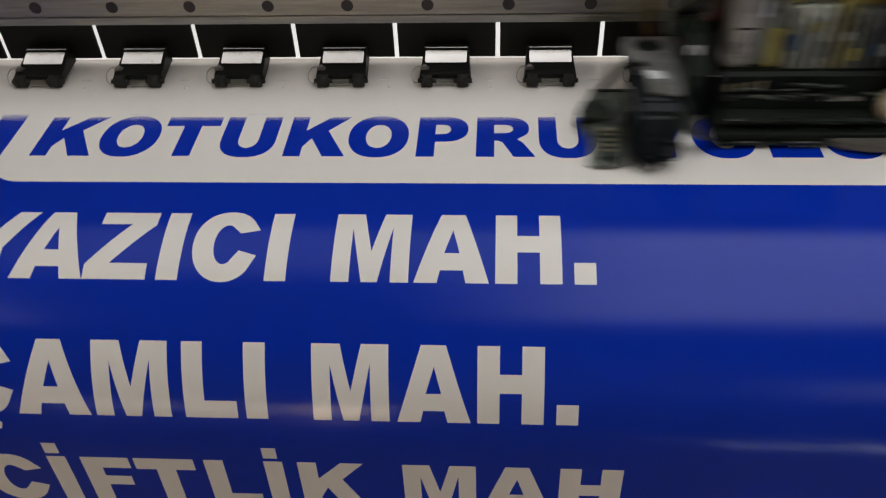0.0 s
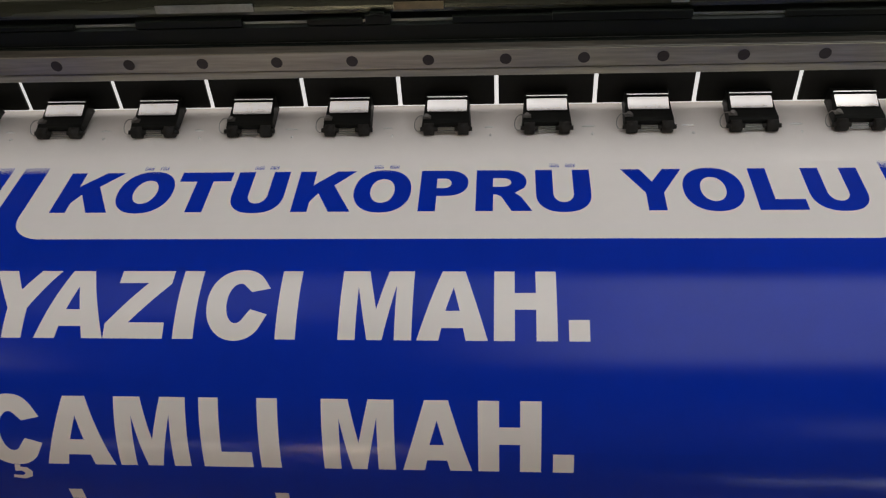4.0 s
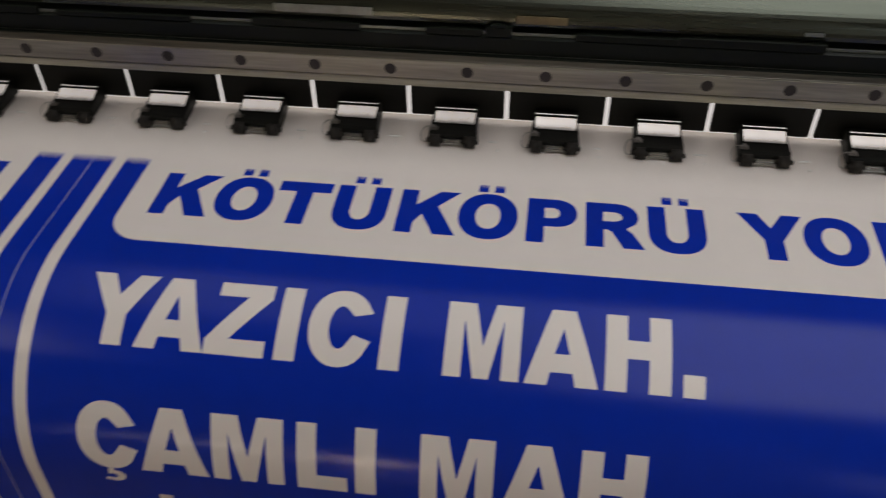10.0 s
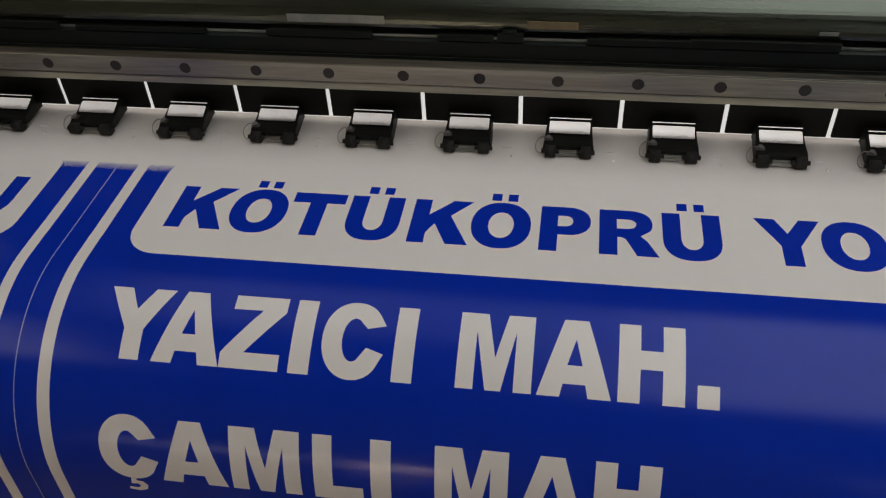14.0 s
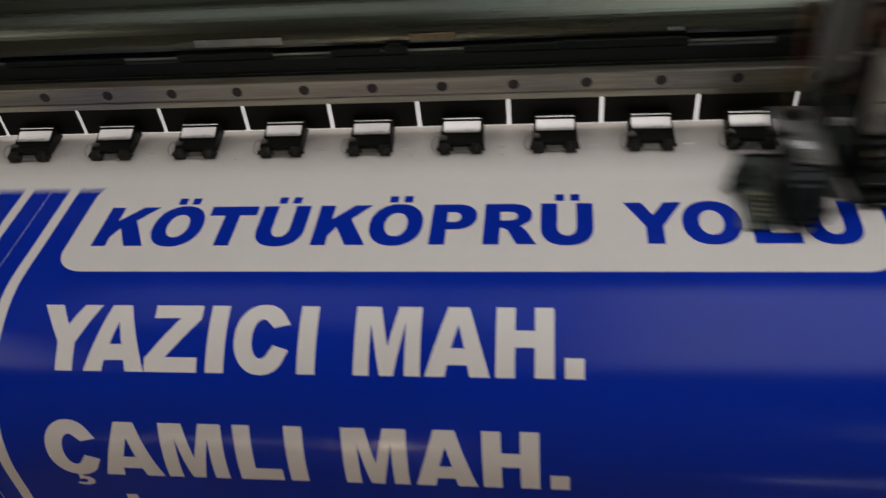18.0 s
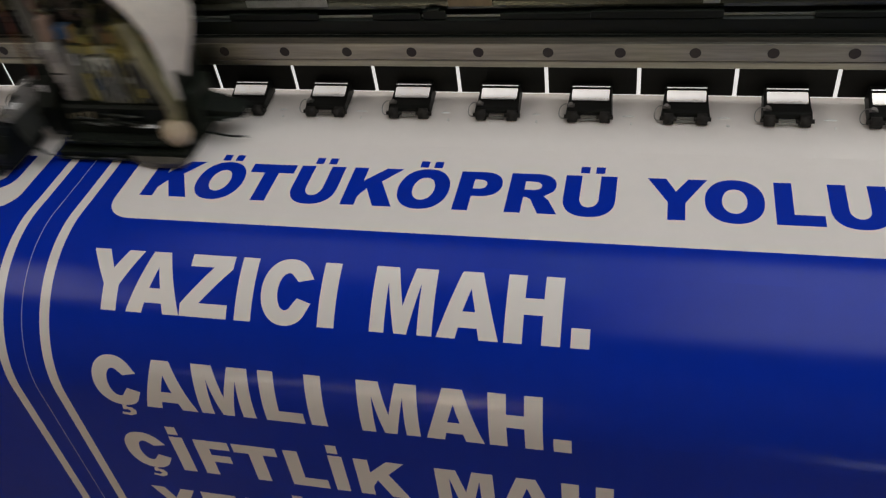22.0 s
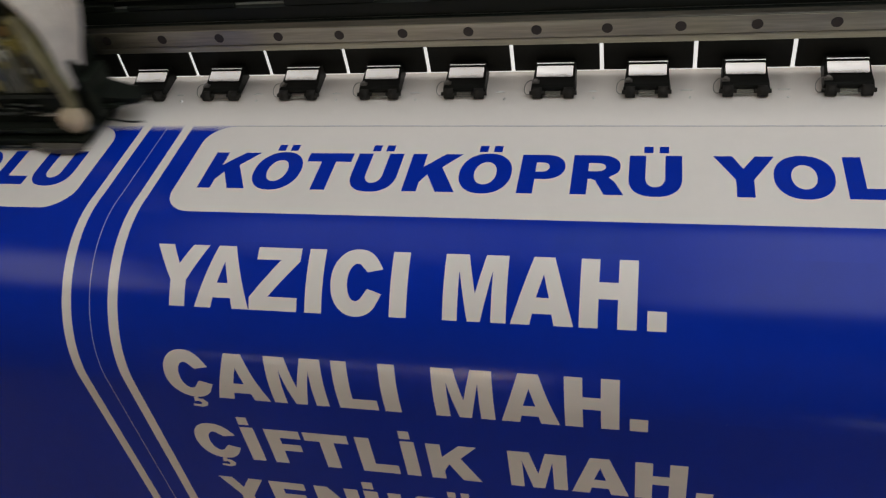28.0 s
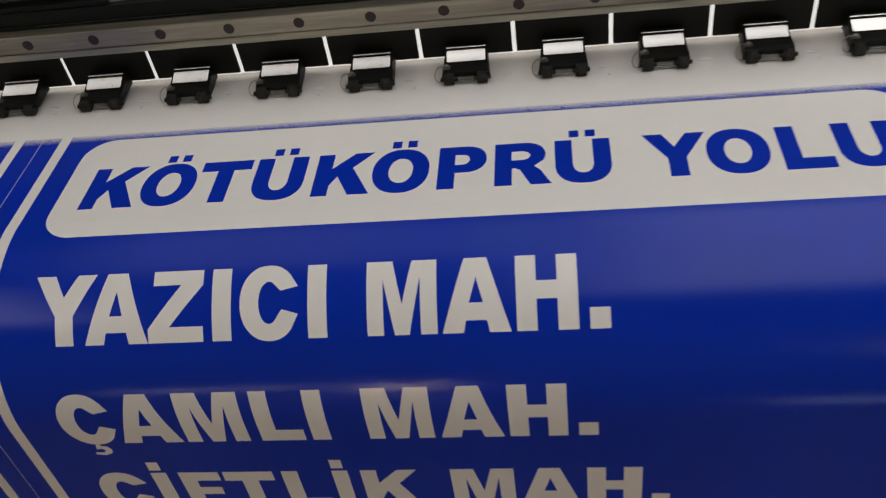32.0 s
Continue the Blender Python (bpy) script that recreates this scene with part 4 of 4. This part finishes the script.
    wire("clamp_rod", [(-0.1780, 0.0560, 0.0430), (-0.1880, 0.0560, 0.0330), (-0.1990, 0.0600, 0.0150)], 0.0021, DARK_METAL, c)
    wire("clamp_rod", [(-0.1740, 0.0500, 0.0435), (-0.1760, 0.0520, 0.0300), (-0.1765, 0.0540, 0.0130)], 0.0019, DARK_METAL, c)
    wire("clamp_rod", [(-0.1770, 0.0360, 0.0340), (-0.1840, 0.0280, 0.0250), (-0.1910, 0.0180, 0.0140)], 0.0024, GREYP, c)
    lathe("stud", (-0.1715, 0.0460, 0.0200), (-0.1715, 0.0460, 0.0440), 0.0030, STEEL_DARK, c, 0.0005)
    # motor
    body = extruded([(0.0400, 0.0436), (0.0060, 0.0432), (-0.0060, 0.0390), (-0.0130, 0.0260), (-0.0170, 0.0120), (-0.0140, 0.0045), (0.0400, 0.0045)], -0.1800, -0.1500)
    bmesh.ops.bevel(body, geom=body.edges[:], offset=0.0030, segments=2, affect="EDGES")
    part("motor_block", body, MOTOR, c, "blue-black motor block")
    part("motor_skirt", extruded([(0.0300, 0.0300), (0.0000, 0.0260), (-0.0080, 0.0120), (-0.0060, 0.0045), (0.0300, 0.0045)], -0.1838, -0.1802), MOTOR, c)
    lathe("motor_boss", (-0.1560, -0.0140, 0.0215), (-0.1555, -0.0195, 0.0200), 0.0062, MOTOR, c)
    lathe("motor_boss", (-0.1680, -0.0100, 0.0085), (-0.1685, -0.0200, 0.0075), 0.0058, MOTOR, c)
    lathe("screw", (-0.1685, -0.0201, 0.0075), (-0.1686, -0.0216, 0.0072), 0.0034, STEEL_DARK, c, 0.0006, 12)
    lathe("screw", (-0.1800, 0.0100, 0.0330), (-0.1815, 0.0100, 0.0330), 0.0020, STEEL_DARK, c, 0.0, 10)
    part("motor_cap", extruded([(0.0250, 0.0402), (0.0240, 0.0300), (0.0140, 0.0180), (0.0160, 0.0330)], -0.1815, -0.1801), GREYP, c)
    part("motor_rib", extruded([(-0.0055, 0.0396), (-0.0068, 0.0400), (-0.0145, 0.0262), (-0.0132, 0.0258)], -0.1560, -0.1510), DARK_METAL, c)


def post_side(c, rng):
    """Upright channel with its wires, beside the dampers."""
    # one channel: its lit side is coloured paler than its front face
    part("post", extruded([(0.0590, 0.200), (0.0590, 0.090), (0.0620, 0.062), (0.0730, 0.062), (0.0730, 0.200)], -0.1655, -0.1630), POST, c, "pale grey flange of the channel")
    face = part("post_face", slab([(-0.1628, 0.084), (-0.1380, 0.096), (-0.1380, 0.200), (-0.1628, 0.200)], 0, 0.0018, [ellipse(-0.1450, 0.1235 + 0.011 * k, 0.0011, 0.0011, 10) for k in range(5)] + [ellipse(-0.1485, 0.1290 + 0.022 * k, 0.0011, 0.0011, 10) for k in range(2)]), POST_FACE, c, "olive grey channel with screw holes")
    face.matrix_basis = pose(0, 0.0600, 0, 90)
    lathe("screw", (-0.1456, 0.0582, 0.1060), (-0.1456, 0.0562, 0.1060), 0.0030, STEEL, c, 0.0006, 12)
    part("post_foot", extruded([(0.0480, 0.0463), (0.0480, 0.058), (0.0580, 0.072), (0.0660, 0.072), (0.0660, 0.0463)], -0.1600, -0.1450), DARK_METAL, c)
    for k, m in enumerate((RED_WIRE, YEL_WIRE, GRIME, RED_WIRE)):
        pts = [(-0.1805 + 0.0014 * math.cos(1.3 * j + 1.6 * k), 0.058 + 0.0014 * math.sin(1.3 * j + 1.6 * k), 0.060 + 0.011 * j) for j in range(14)]
        wire("wire", pts, 0.00075, m, c)
    for k in range(3):
        wire("wire", [(-0.1600, 0.050 + 0.003 * k, 0.062), (-0.1500, 0.046 + 0.003 * k, 0.070 + 0.002 * k), (-0.1360, 0.050, 0.086 + 0.005 * k), (-0.1290, 0.060, 0.104 + 0.008 * k)], 0.0009, (RED_WIRE, BROWN, GREYP)[k], c)
    # connector blocks with pale contacts, and brown and red leads round them
    for x, y, z in ((-0.1330, 0.0680, 0.1040), (-0.0920, 0.0560, 0.1300)):
        blk = part("connector_block", boxed(x - 0.0065, x + 0.0065, y, y + 0.006, z - 0.004, z + 0.004, 0.001), BROWN, c, "brown wire connector")
        for k in range(3):
            part("contact", boxed(x - 0.0050 + 0.0040 * k, x - 0.0028 + 0.0040 * k, y - 0.0008, y - 0.0001, z - 0.0014, z + 0.0014, 0.0002), STICKER, blk)
    for k in range(16):
        x, z = -0.142 + 0.034 * rng.random(), 0.108 + 0.04 * rng.random()
        wire("lead", [(x, 0.056, z), (x + 0.010 * (rng.random() - 0.5), 0.044 + 0.008 * rng.random(), z + 0.014), (x + 0.022 * (rng.random() - 0.4), 0.058, z + 0.032)], 0.0007 + 0.0006 * rng.random(), (BROWN, RED_WIRE, GRIME, BROWN, OLD_HOSE)[k % 5], c)


def damper_stack(c, rng):
    """The ink dampers, caps and tubes in the middle."""
    # the pale one at the end stands alone
    d = part("ink_damper", extruded([(0.0290, 0.1150), (0.0255, 0.1100), (0.0290, 0.0560), (0.0330, 0.0500), (0.0520, 0.0500), (0.0520, 0.1150)], -0.1225, -0.1085), PALE_DAMPER, c, "stained pale ink damper")
    for x, z, w, h in ((-0.1215, 0.0830, 0.0120, 0.0016), (-0.1222, 0.0640, 0.0030, 0.0100), (-0.1130, 0.0700, 0.0016, 0.0180), (-0.1100, 0.0960, 0.0014, 0.0140), (-0.1218, 0.0960, 0.0014, 0.0090)):
        y = 0.0255 + (0.1100 - z) * 0.0035 / 0.054 - 0.0004
        part("stain", boxed(x, x + w, y - 0.0003, y + 0.0006, z, z + h, 0.0002), GRIME, d, "dried black ink")
    part("hose_end", extruded([(0.0300, 0.1152), (0.0330, 0.1350), (0.0430, 0.1350), (0.0430, 0.1152)], -0.1205, -0.1105), PEACH, d, "peach-coloured hose end")
    part("gap_block", boxed(-0.1058, -0.0862, 0.0360, 0.0560, 0.0490, 0.1080, 0.0015), DAMPER_GREY, c)
    part("blue_cap", boxed(-0.1045, -0.0925, 0.0300, 0.0420, 0.1170, 0.1290, 0.0020), BLUE_CAP, c, "blue ink cap")
    for k in range(3):
        part("tag", boxed(-0.1030 + 0.0052 * k, -0.0996 + 0.0052 * k, 0.0350, 0.0359, 0.0880 + 0.003 * k, 0.1000, 0.0003), (STICKER, GRIME, PCB)[k], c)
    part("gap_face", boxed(-0.0960, -0.0872, 0.0330, 0.0359, 0.0500, 0.0800, 0.0008), YELLOW, c)
    spans = [(-0.0850, PCB, 0.0975), (-0.0778, WHITE_D, 0.0985), (-0.0706, WHITE_D, 0.0970), (-0.0634, WHITE_D, 0.0980), (-0.0562, YELLOW, 0.1060), (-0.0490, YELLOW, 0.1040), (-0.0418, DAMPER_GREY, 0.0960), (-0.0346, DAMPER_GREY, 0.0950), (-0.0274, DAMPER_BLUE, 0.0955), (-0.0202, DAMPER_GREY, 0.0940)]
    for i, (x, tone, top) in enumerate(spans):
        d = part("ink_damper", boxed(x, x + 0.0064, 0.0300, 0.0560, 0.0485, top + 0.001 * rng.random(), 0.0010), tone, c)
        part("joint", boxed(x - 0.0012, x + 0.0006, 0.0291, 0.0305, 0.0490, top - 0.006 * rng.random(), 0.0002), GRIME, d, "oily black joint between dampers")
        for q in range(2):
            sx = x + 0.0012 + 0.0030 * q + 0.0005 * rng.random()
            part("seam", boxed(sx, sx + 0.0007 + 0.0006 * rng.random(), 0.0293, 0.0301, 0.0500, top - 0.004 - 0.010 * rng.random(), 0.0002), rng.choice((DAMPER_GREY, GRIME, DARK_METAL, DAMPER_GREY)), d)
        if i % 3 != 1:
            z = 0.058 + 0.025 * rng.random()
            part("label", boxed(x + 0.0008, x + 0.0056, 0.0286, 0.0292, z, z + 0.006 + 0.006 * rng.random()), (BLUE_CAP, PCB, YELLOW, DAMPER_GREY)[i % 4], d)
        for q in range(2):
            sx, h = x + 0.0002 + 0.0032 * q, 0.006 + 0.016 * rng.random()
            part("cap", boxed(sx, sx + 0.0027, 0.034 + 0.004 * rng.random(), 0.046, top + 0.0015, top + 0.004 + h, 0.0006), (YELLOW, OLIVE, AMBER_INK, YELLOW, PCB, DARK_METAL, OLIVE)[(3 * i + 2 * q) % 7], d)
        wire("ink_tube", [(x + 0.003, 0.040, top + 0.012), (x + 0.004 + 0.004 * rng.random(), 0.038, 0.126), (x + 0.010, 0.050, 0.146 + 0.01 * rng.random()), (x + 0.018, 0.066, 0.172)], 0.0017, (DARK_METAL, OLIVE, GRIME, DARK_METAL)[i % 4], c)
    # yellow rail that spans the tops
    for k in range(8):
        x = -0.0960 + 0.0062 * k
        part("cap", boxed(x, x + 0.0054, 0.0310 + 0.002 * rng.random(), 0.0345, 0.0995 + 0.003 * rng.random(), 0.1060 + 0.005 * rng.random(), 0.0012), (YELLOW, OLIVE, YELLOW, YELLOW, PCB)[k % 5], c)
    for k in range(13):
        x = -0.094 + 0.0062 * k
        part("cap", boxed(x, x + 0.0036, 0.0330, 0.0400, 0.1120, 0.1170 + 0.012 * rng.random(), 0.0008), (AMBER_INK, OLIVE, YELLOW, DARK_METAL, OLIVE, BROWN)[k % 6], c)
    part("circuit_board", boxed(-0.112, -0.008, 0.0620, 0.0635, 0.045, 0.145, 0.0006), DARK_METAL, c)
    part("top_bar", boxed(-0.1050, -0.0720, 0.0440, 0.0460, 0.1392, 0.1400, 0.0002), WIRE, c, "thin bright bar")
    part("top_label", boxed(-0.1300, -0.1120, 0.0520, 0.0530, 0.1520, 0.1560, 0.0003), DAMPER_GREY, c)
    part("top_cover", extruded([(0.050, 0.146), (0.046, 0.158), (0.060, 0.176), (0.084, 0.192), (0.084, 0.150)], -0.119, -0.030), DARK_METAL, c, "dark top cover")
    for k in range(26):
        x, z = -0.112 + 0.095 * rng.random(), 0.118 + 0.036 * rng.random()
        wire("lead", [(x, 0.050, z), (x + 0.012 * (rng.random() - 0.5), 0.036 + 0.008 * rng.random(), z + 0.010), (x + 0.03 * (rng.random() - 0.5), 0.048, z + 0.024)], 0.0009 + 0.0012 * rng.random(), rng.choice((BROWN, GRIME, DARK_METAL, OLIVE, GRIME, DARK_METAL)), c)


def front_block(c, rng):
    """The head holder under the dampers."""
    part("base", boxed(-0.1225, 0.0165, 0.0120, 0.0900, 0.0030, 0.0110, 0.002), GRIME, c)
    part("base_lip", boxed(-0.1205, -0.0300, 0.0092, 0.0118, 0.0032, 0.0056, 0.0006), DARK_METAL, c, "worn dark metal lip")
    part("wiper_plate", slab([(-0.0420, 0.0116), (-0.0300, 0.0050), (-0.0120, 0.0015), (0.0130, 0.0025), (0.0165, 0.0110), (-0.0050, 0.0118)], 0.0030, 0.0082), WORN, c, "worn grey-brown plate at the corner")
    part("front_cover", extruded([(0.0215, 0.0112), (0.0215, 0.0140), (0.0290, 0.0165), (0.0385, 0.0190), (0.0405, 0.0400), (0.0430, 0.0425), (0.0560, 0.0425), (0.0560, 0.0112)], -0.1160, 0.0060), GRIME, c)
    part("front_bar", boxed(-0.1140, -0.0060, 0.0190, 0.0225, 0.0142, 0.0178, 0.001), DARK_METAL, c)
    part("front_bar", extruded([(0.0335, 0.0182), (0.0385, 0.0190), (0.0390, 0.0262), (0.0345, 0.0240)], -0.1120, 0.0000), GRIME, c)
    # polished strip added and tilted up to give the bar its glint
    strip = part("glint_strip", boxed(-0.0125, 0.0125, -0.0018, 0.0018, -0.0004, 0.0004), POLISHED, c, "polished strip tilted for the bar's glint")
    strip.matrix_basis = pose(-0.0330, 0.0345, 0.0253, 24)
    for x, w, y, z in ((-0.1110, 0.008, 0.0186, 0.0182), (-0.0840, 0.006, 0.0186, 0.0182), (-0.0700, 0.018, 0.0090, 0.0061), (-0.1050, 0.012, 0.0090, 0.0061)):
        part("worn_edge", boxed(x, x + w, y, y + 0.002, z - 0.0004, z, 0.0001), STEEL_DARK, c)
    part("side_plate", boxed(0.0115, 0.0140, 0.0420, 0.0880, 0.0112, 0.0800, 0.001), GRIME, c)
    part("back_plate", boxed(-0.1200, 0.0075, 0.0895, 0.0930, 0.0112, 0.190, 0.001), GRIME, c)
    part("rail_slider", boxed(-0.105, -0.010, 0.0810, 0.0890, 0.050, 0.090, 0.002), STEEL_DARK, c)
    for k in range(22):
        x, z = -0.112 + 0.100 * rng.random(), 0.014 + 0.024 * rng.random()
        y = 0.0205 if z < 0.018 else 0.0375
        wire("lead", [(x, y, z), (x + 0.006 + 0.008 * rng.random(), y - 0.003, z + 0.003 * rng.random()), (x + 0.014 + 0.01 * rng.random(), y - 0.001, z - 0.003 * rng.random())], 0.0007 + 0.0008 * rng.random(), rng.choice((DARK_METAL, GRIME, GREYP, DARK_METAL, GRIME)), c)
    for k in range(4):
        x = -0.112 + 0.0075 * k
        part("gold_pin", boxed(x, x + 0.0028, 0.0385, 0.0402, 0.0290, 0.0340 + 0.001 * k, 0.0003), GOLD, c)


def hose_side(c, rng):
    """Ribbon of pale hoses, olive tubes, the beige connector and the arm behind it."""
    # the ribbon stands on edge below, twists to the front and turns over to the other side above
    inner = curve_points([(0.0070, 0.0360, 0.0480), (0.0095, 0.0355, 0.0700), (0.0105, 0.0350, 0.0930), (0.0075, 0.0350, 0.1170), (-0.0030, 0.0355, 0.1395), (-0.0170, 0.0370, 0.1550), (-0.0320, 0.0390, 0.1650), (-0.0600, 0.0420, 0.1740)], 6)
    outer = curve_points([(0.0090, 0.0560, 0.0460), (0.0115, 0.0590, 0.0620), (0.0165, 0.0610, 0.0800), (0.0270, 0.0630, 0.1050), (0.0335, 0.0640, 0.1280), (0.0270, 0.0660, 0.1450), (0.0060, 0.0690, 0.1550), (-0.0400, 0.0720, 0.1620)], 6)
    for q in range(12):
        u = q / 11
        pts = [p.lerp(w, u) + Vector((0.0004 * math.sin(1.7 * q), 0.0006 * math.cos(2.3 * q), 0.003 * math.sin(math.pi * u))) for p, w in zip(inner, outer)]
        rad = [0.0009 + 0.053 * (w - p).length for p, w in zip(inner, outer)]
        part("hose", tube(bmesh.new(), pts, rad, 8), HOSE, c, "pale ink hose in a ribbon" if q == 0 else "", smooth=True)
    for k, (dx, r) in enumerate(((0.0, 0.0034), (0.0062, 0.0030), (-0.0050, 0.0026))):
        wire("drain_hose", [(0.0055 + 0.6 * dx, 0.0290, 0.0340), (0.0070 + dx, 0.0300, 0.0500), (0.0030 + dx, 0.0290, 0.0750), (-0.0060 + dx, 0.0330, 0.1000), (-0.0160 + dx, 0.0400, 0.1280)], r, (OLD_HOSE, OLIVE, OLD_HOSE)[k], c)
    bm = bmesh.new()
    bmesh.ops.create_uvsphere(bm, u_segments=20, v_segments=12, radius=1)
    for v in bm.verts:
        k = 1 - 0.50 * max(0.0, -v.co.z)
        notch = 0.22 * max(0.0, v.co.z) * math.exp(-(v.co.x / 0.35) ** 2)
        v.co = Vector((0.0044 + v.co.x * 0.0150 * k, 0.0260 + v.co.y * 0.0110 * k, 0.0240 + (v.co.z - notch) * 0.0170))
    part("connector", bm, BULB, c, "beige heart-shaped connector", smooth=True)
    part("socket", boxed(-0.012, 0.016, 0.020, 0.040, 0.0126, 0.0150, 0.001), GRIME, c)
    lathe("nozzle", (0.0190, 0.0240, 0.0180), (0.0235, 0.0225, 0.0180), 0.0030, GREYP, c, 0.0005, 12)
    part("side_block", boxed(0.0112, 0.0210, 0.0440, 0.0820, 0.0128, 0.0560, 0.002), DARK_METAL, c)
    # tapering arm that trails behind
    bm = bmesh.new()
    rings = []
    for x, y0, y1, z0, z1 in ((0.0150, 0.052, 0.080, 0.0170, 0.0380), (0.0300, 0.055, 0.078, 0.0185, 0.0345), (0.0440, 0.058, 0.076, 0.0200, 0.0315), (0.0560, 0.060, 0.074, 0.0205, 0.0305), (0.0590, 0.062, 0.070, 0.0220, 0.0285)):
        rings.append([bm.verts.new(v) for v in ((x, y0, z0), (x, y1, z0), (x, y1, z1), (x, y0, z1 - 0.004))])
    for r0, r1 in zip(rings, rings[1:]):
        for k in range(4):
            bm.faces.new((r0[k], r0[(k + 1) % 4], r1[(k + 1) % 4], r1[k]))
    bm.faces.new(rings[0][::-1])
    bm.faces.new(rings[-1])
    bmesh.ops.recalc_face_normals(bm, faces=bm.faces)
    part("wing", bm, GRIME, c, "black tapering arm")
    part("wing_rib", boxed(0.0220, 0.0420, 0.0510, 0.0560, 0.0210, 0.0245, 0.001), DARK_METAL, c)
    wire("tail_lead", [(0.0160, 0.0460, 0.0160), (0.0300, 0.0450, 0.0120), (0.0460, 0.0480, 0.0070), (0.0560, 0.0520, 0.0045)], 0.0011, GRIME, c)


def carriage():
    """Its own space: x = 0 at the beige connector."""
    rng = random.Random(7)
    c = empty("print_carriage", "dark print carriage with ink dampers and pale hose ribbon", "print carriage")
    front_block(c, rng)
    arm_side(c, rng)
    hose_side(c, rng)
    done = set(c.children)
    post_side(c, rng)
    for ob in set(c.children) - done:
        ob.matrix_basis = pose(0.0145, 0.0200, -0.0120) @ ob.matrix_basis
    done = set(c.children)
    damper_stack(c, rng)
    for ob in set(c.children) - done:
        ob.matrix_basis = pose(0.0095, 0.0170, -0.0090) @ ob.matrix_basis
    return c


CARRIAGE = carriage()
# turning points: arrives, leaves, place; the first pass is under way at the start
SPEED = 0.642
TURNS = [(0.491, 1.038, 0.6460), (3.910, 3.910, -1.1975), (6.585, 6.789, 0.5200), (9.460, 9.460, -1.1942), (12.130, 12.345, 0.5200), (15.020, 15.020, -1.1969), (17.674, 17.899, 0.5150), (20.563, 20.563, -1.1945), (23.479, 23.888, 0.6775), (26.811, 26.811, -1.2021), (29.494, 29.688, 0.5200), (32.335, 32.335, -1.1792)]


def carriage_x(t):
    """Steady passes, rounded off over a tenth of a second at each end."""
    def sharp(u):
        for k, (a, b, x) in enumerate(TURNS):
            if u <= a:
                px = TURNS[k - 1][2] if k else -1.175
                return x - math.copysign(SPEED * (a - u), x - px)
            if u <= b:
                return x
        return TURNS[-1][2]
    n = 8
    return sum(sharp(t + 0.08 * (i / n - 0.5)) for i in range(n + 1)) / (n + 1)


# when the pass that follows each feed crosses the middle of the panel
PRINTED_AT = [1.95, 5.6, 7.35, 11.3, 13.0, 16.8, 18.55, 22.4, 24.5, 28.6, 30.35]


def motions():
    step = [round(0.1 * i, 2) for i in range(321)]
    walk(CARRIAGE, [(t, pose(carriage_x(t), 0, 0)) for t in step])
    rows = feed_rows()
    for sec, ob in SECTIONS.items():
        walk(ob, [(t, section_pose(sec, f)) for t, f in rows])
    # the bare edge goes forward with each feed and is printed over by the next pass
    edge = [(0.0, 0.0)]
    for t, at, d in zip(FEED_AT, PRINTED_AT, [b - a for a, b in zip(FEED, FEED[1:])]):
        edge += [(t - 0.15, 0.0), (t + 0.35, -d), (max(at - 0.3, t + 0.4), -d), (at + 0.3, 0.0)]
    walk(BLANK, [(t, pose(0, y, 0)) for t, y in edge if t < 32] + [(32.0, pose(0, 0, 0))])


motions()
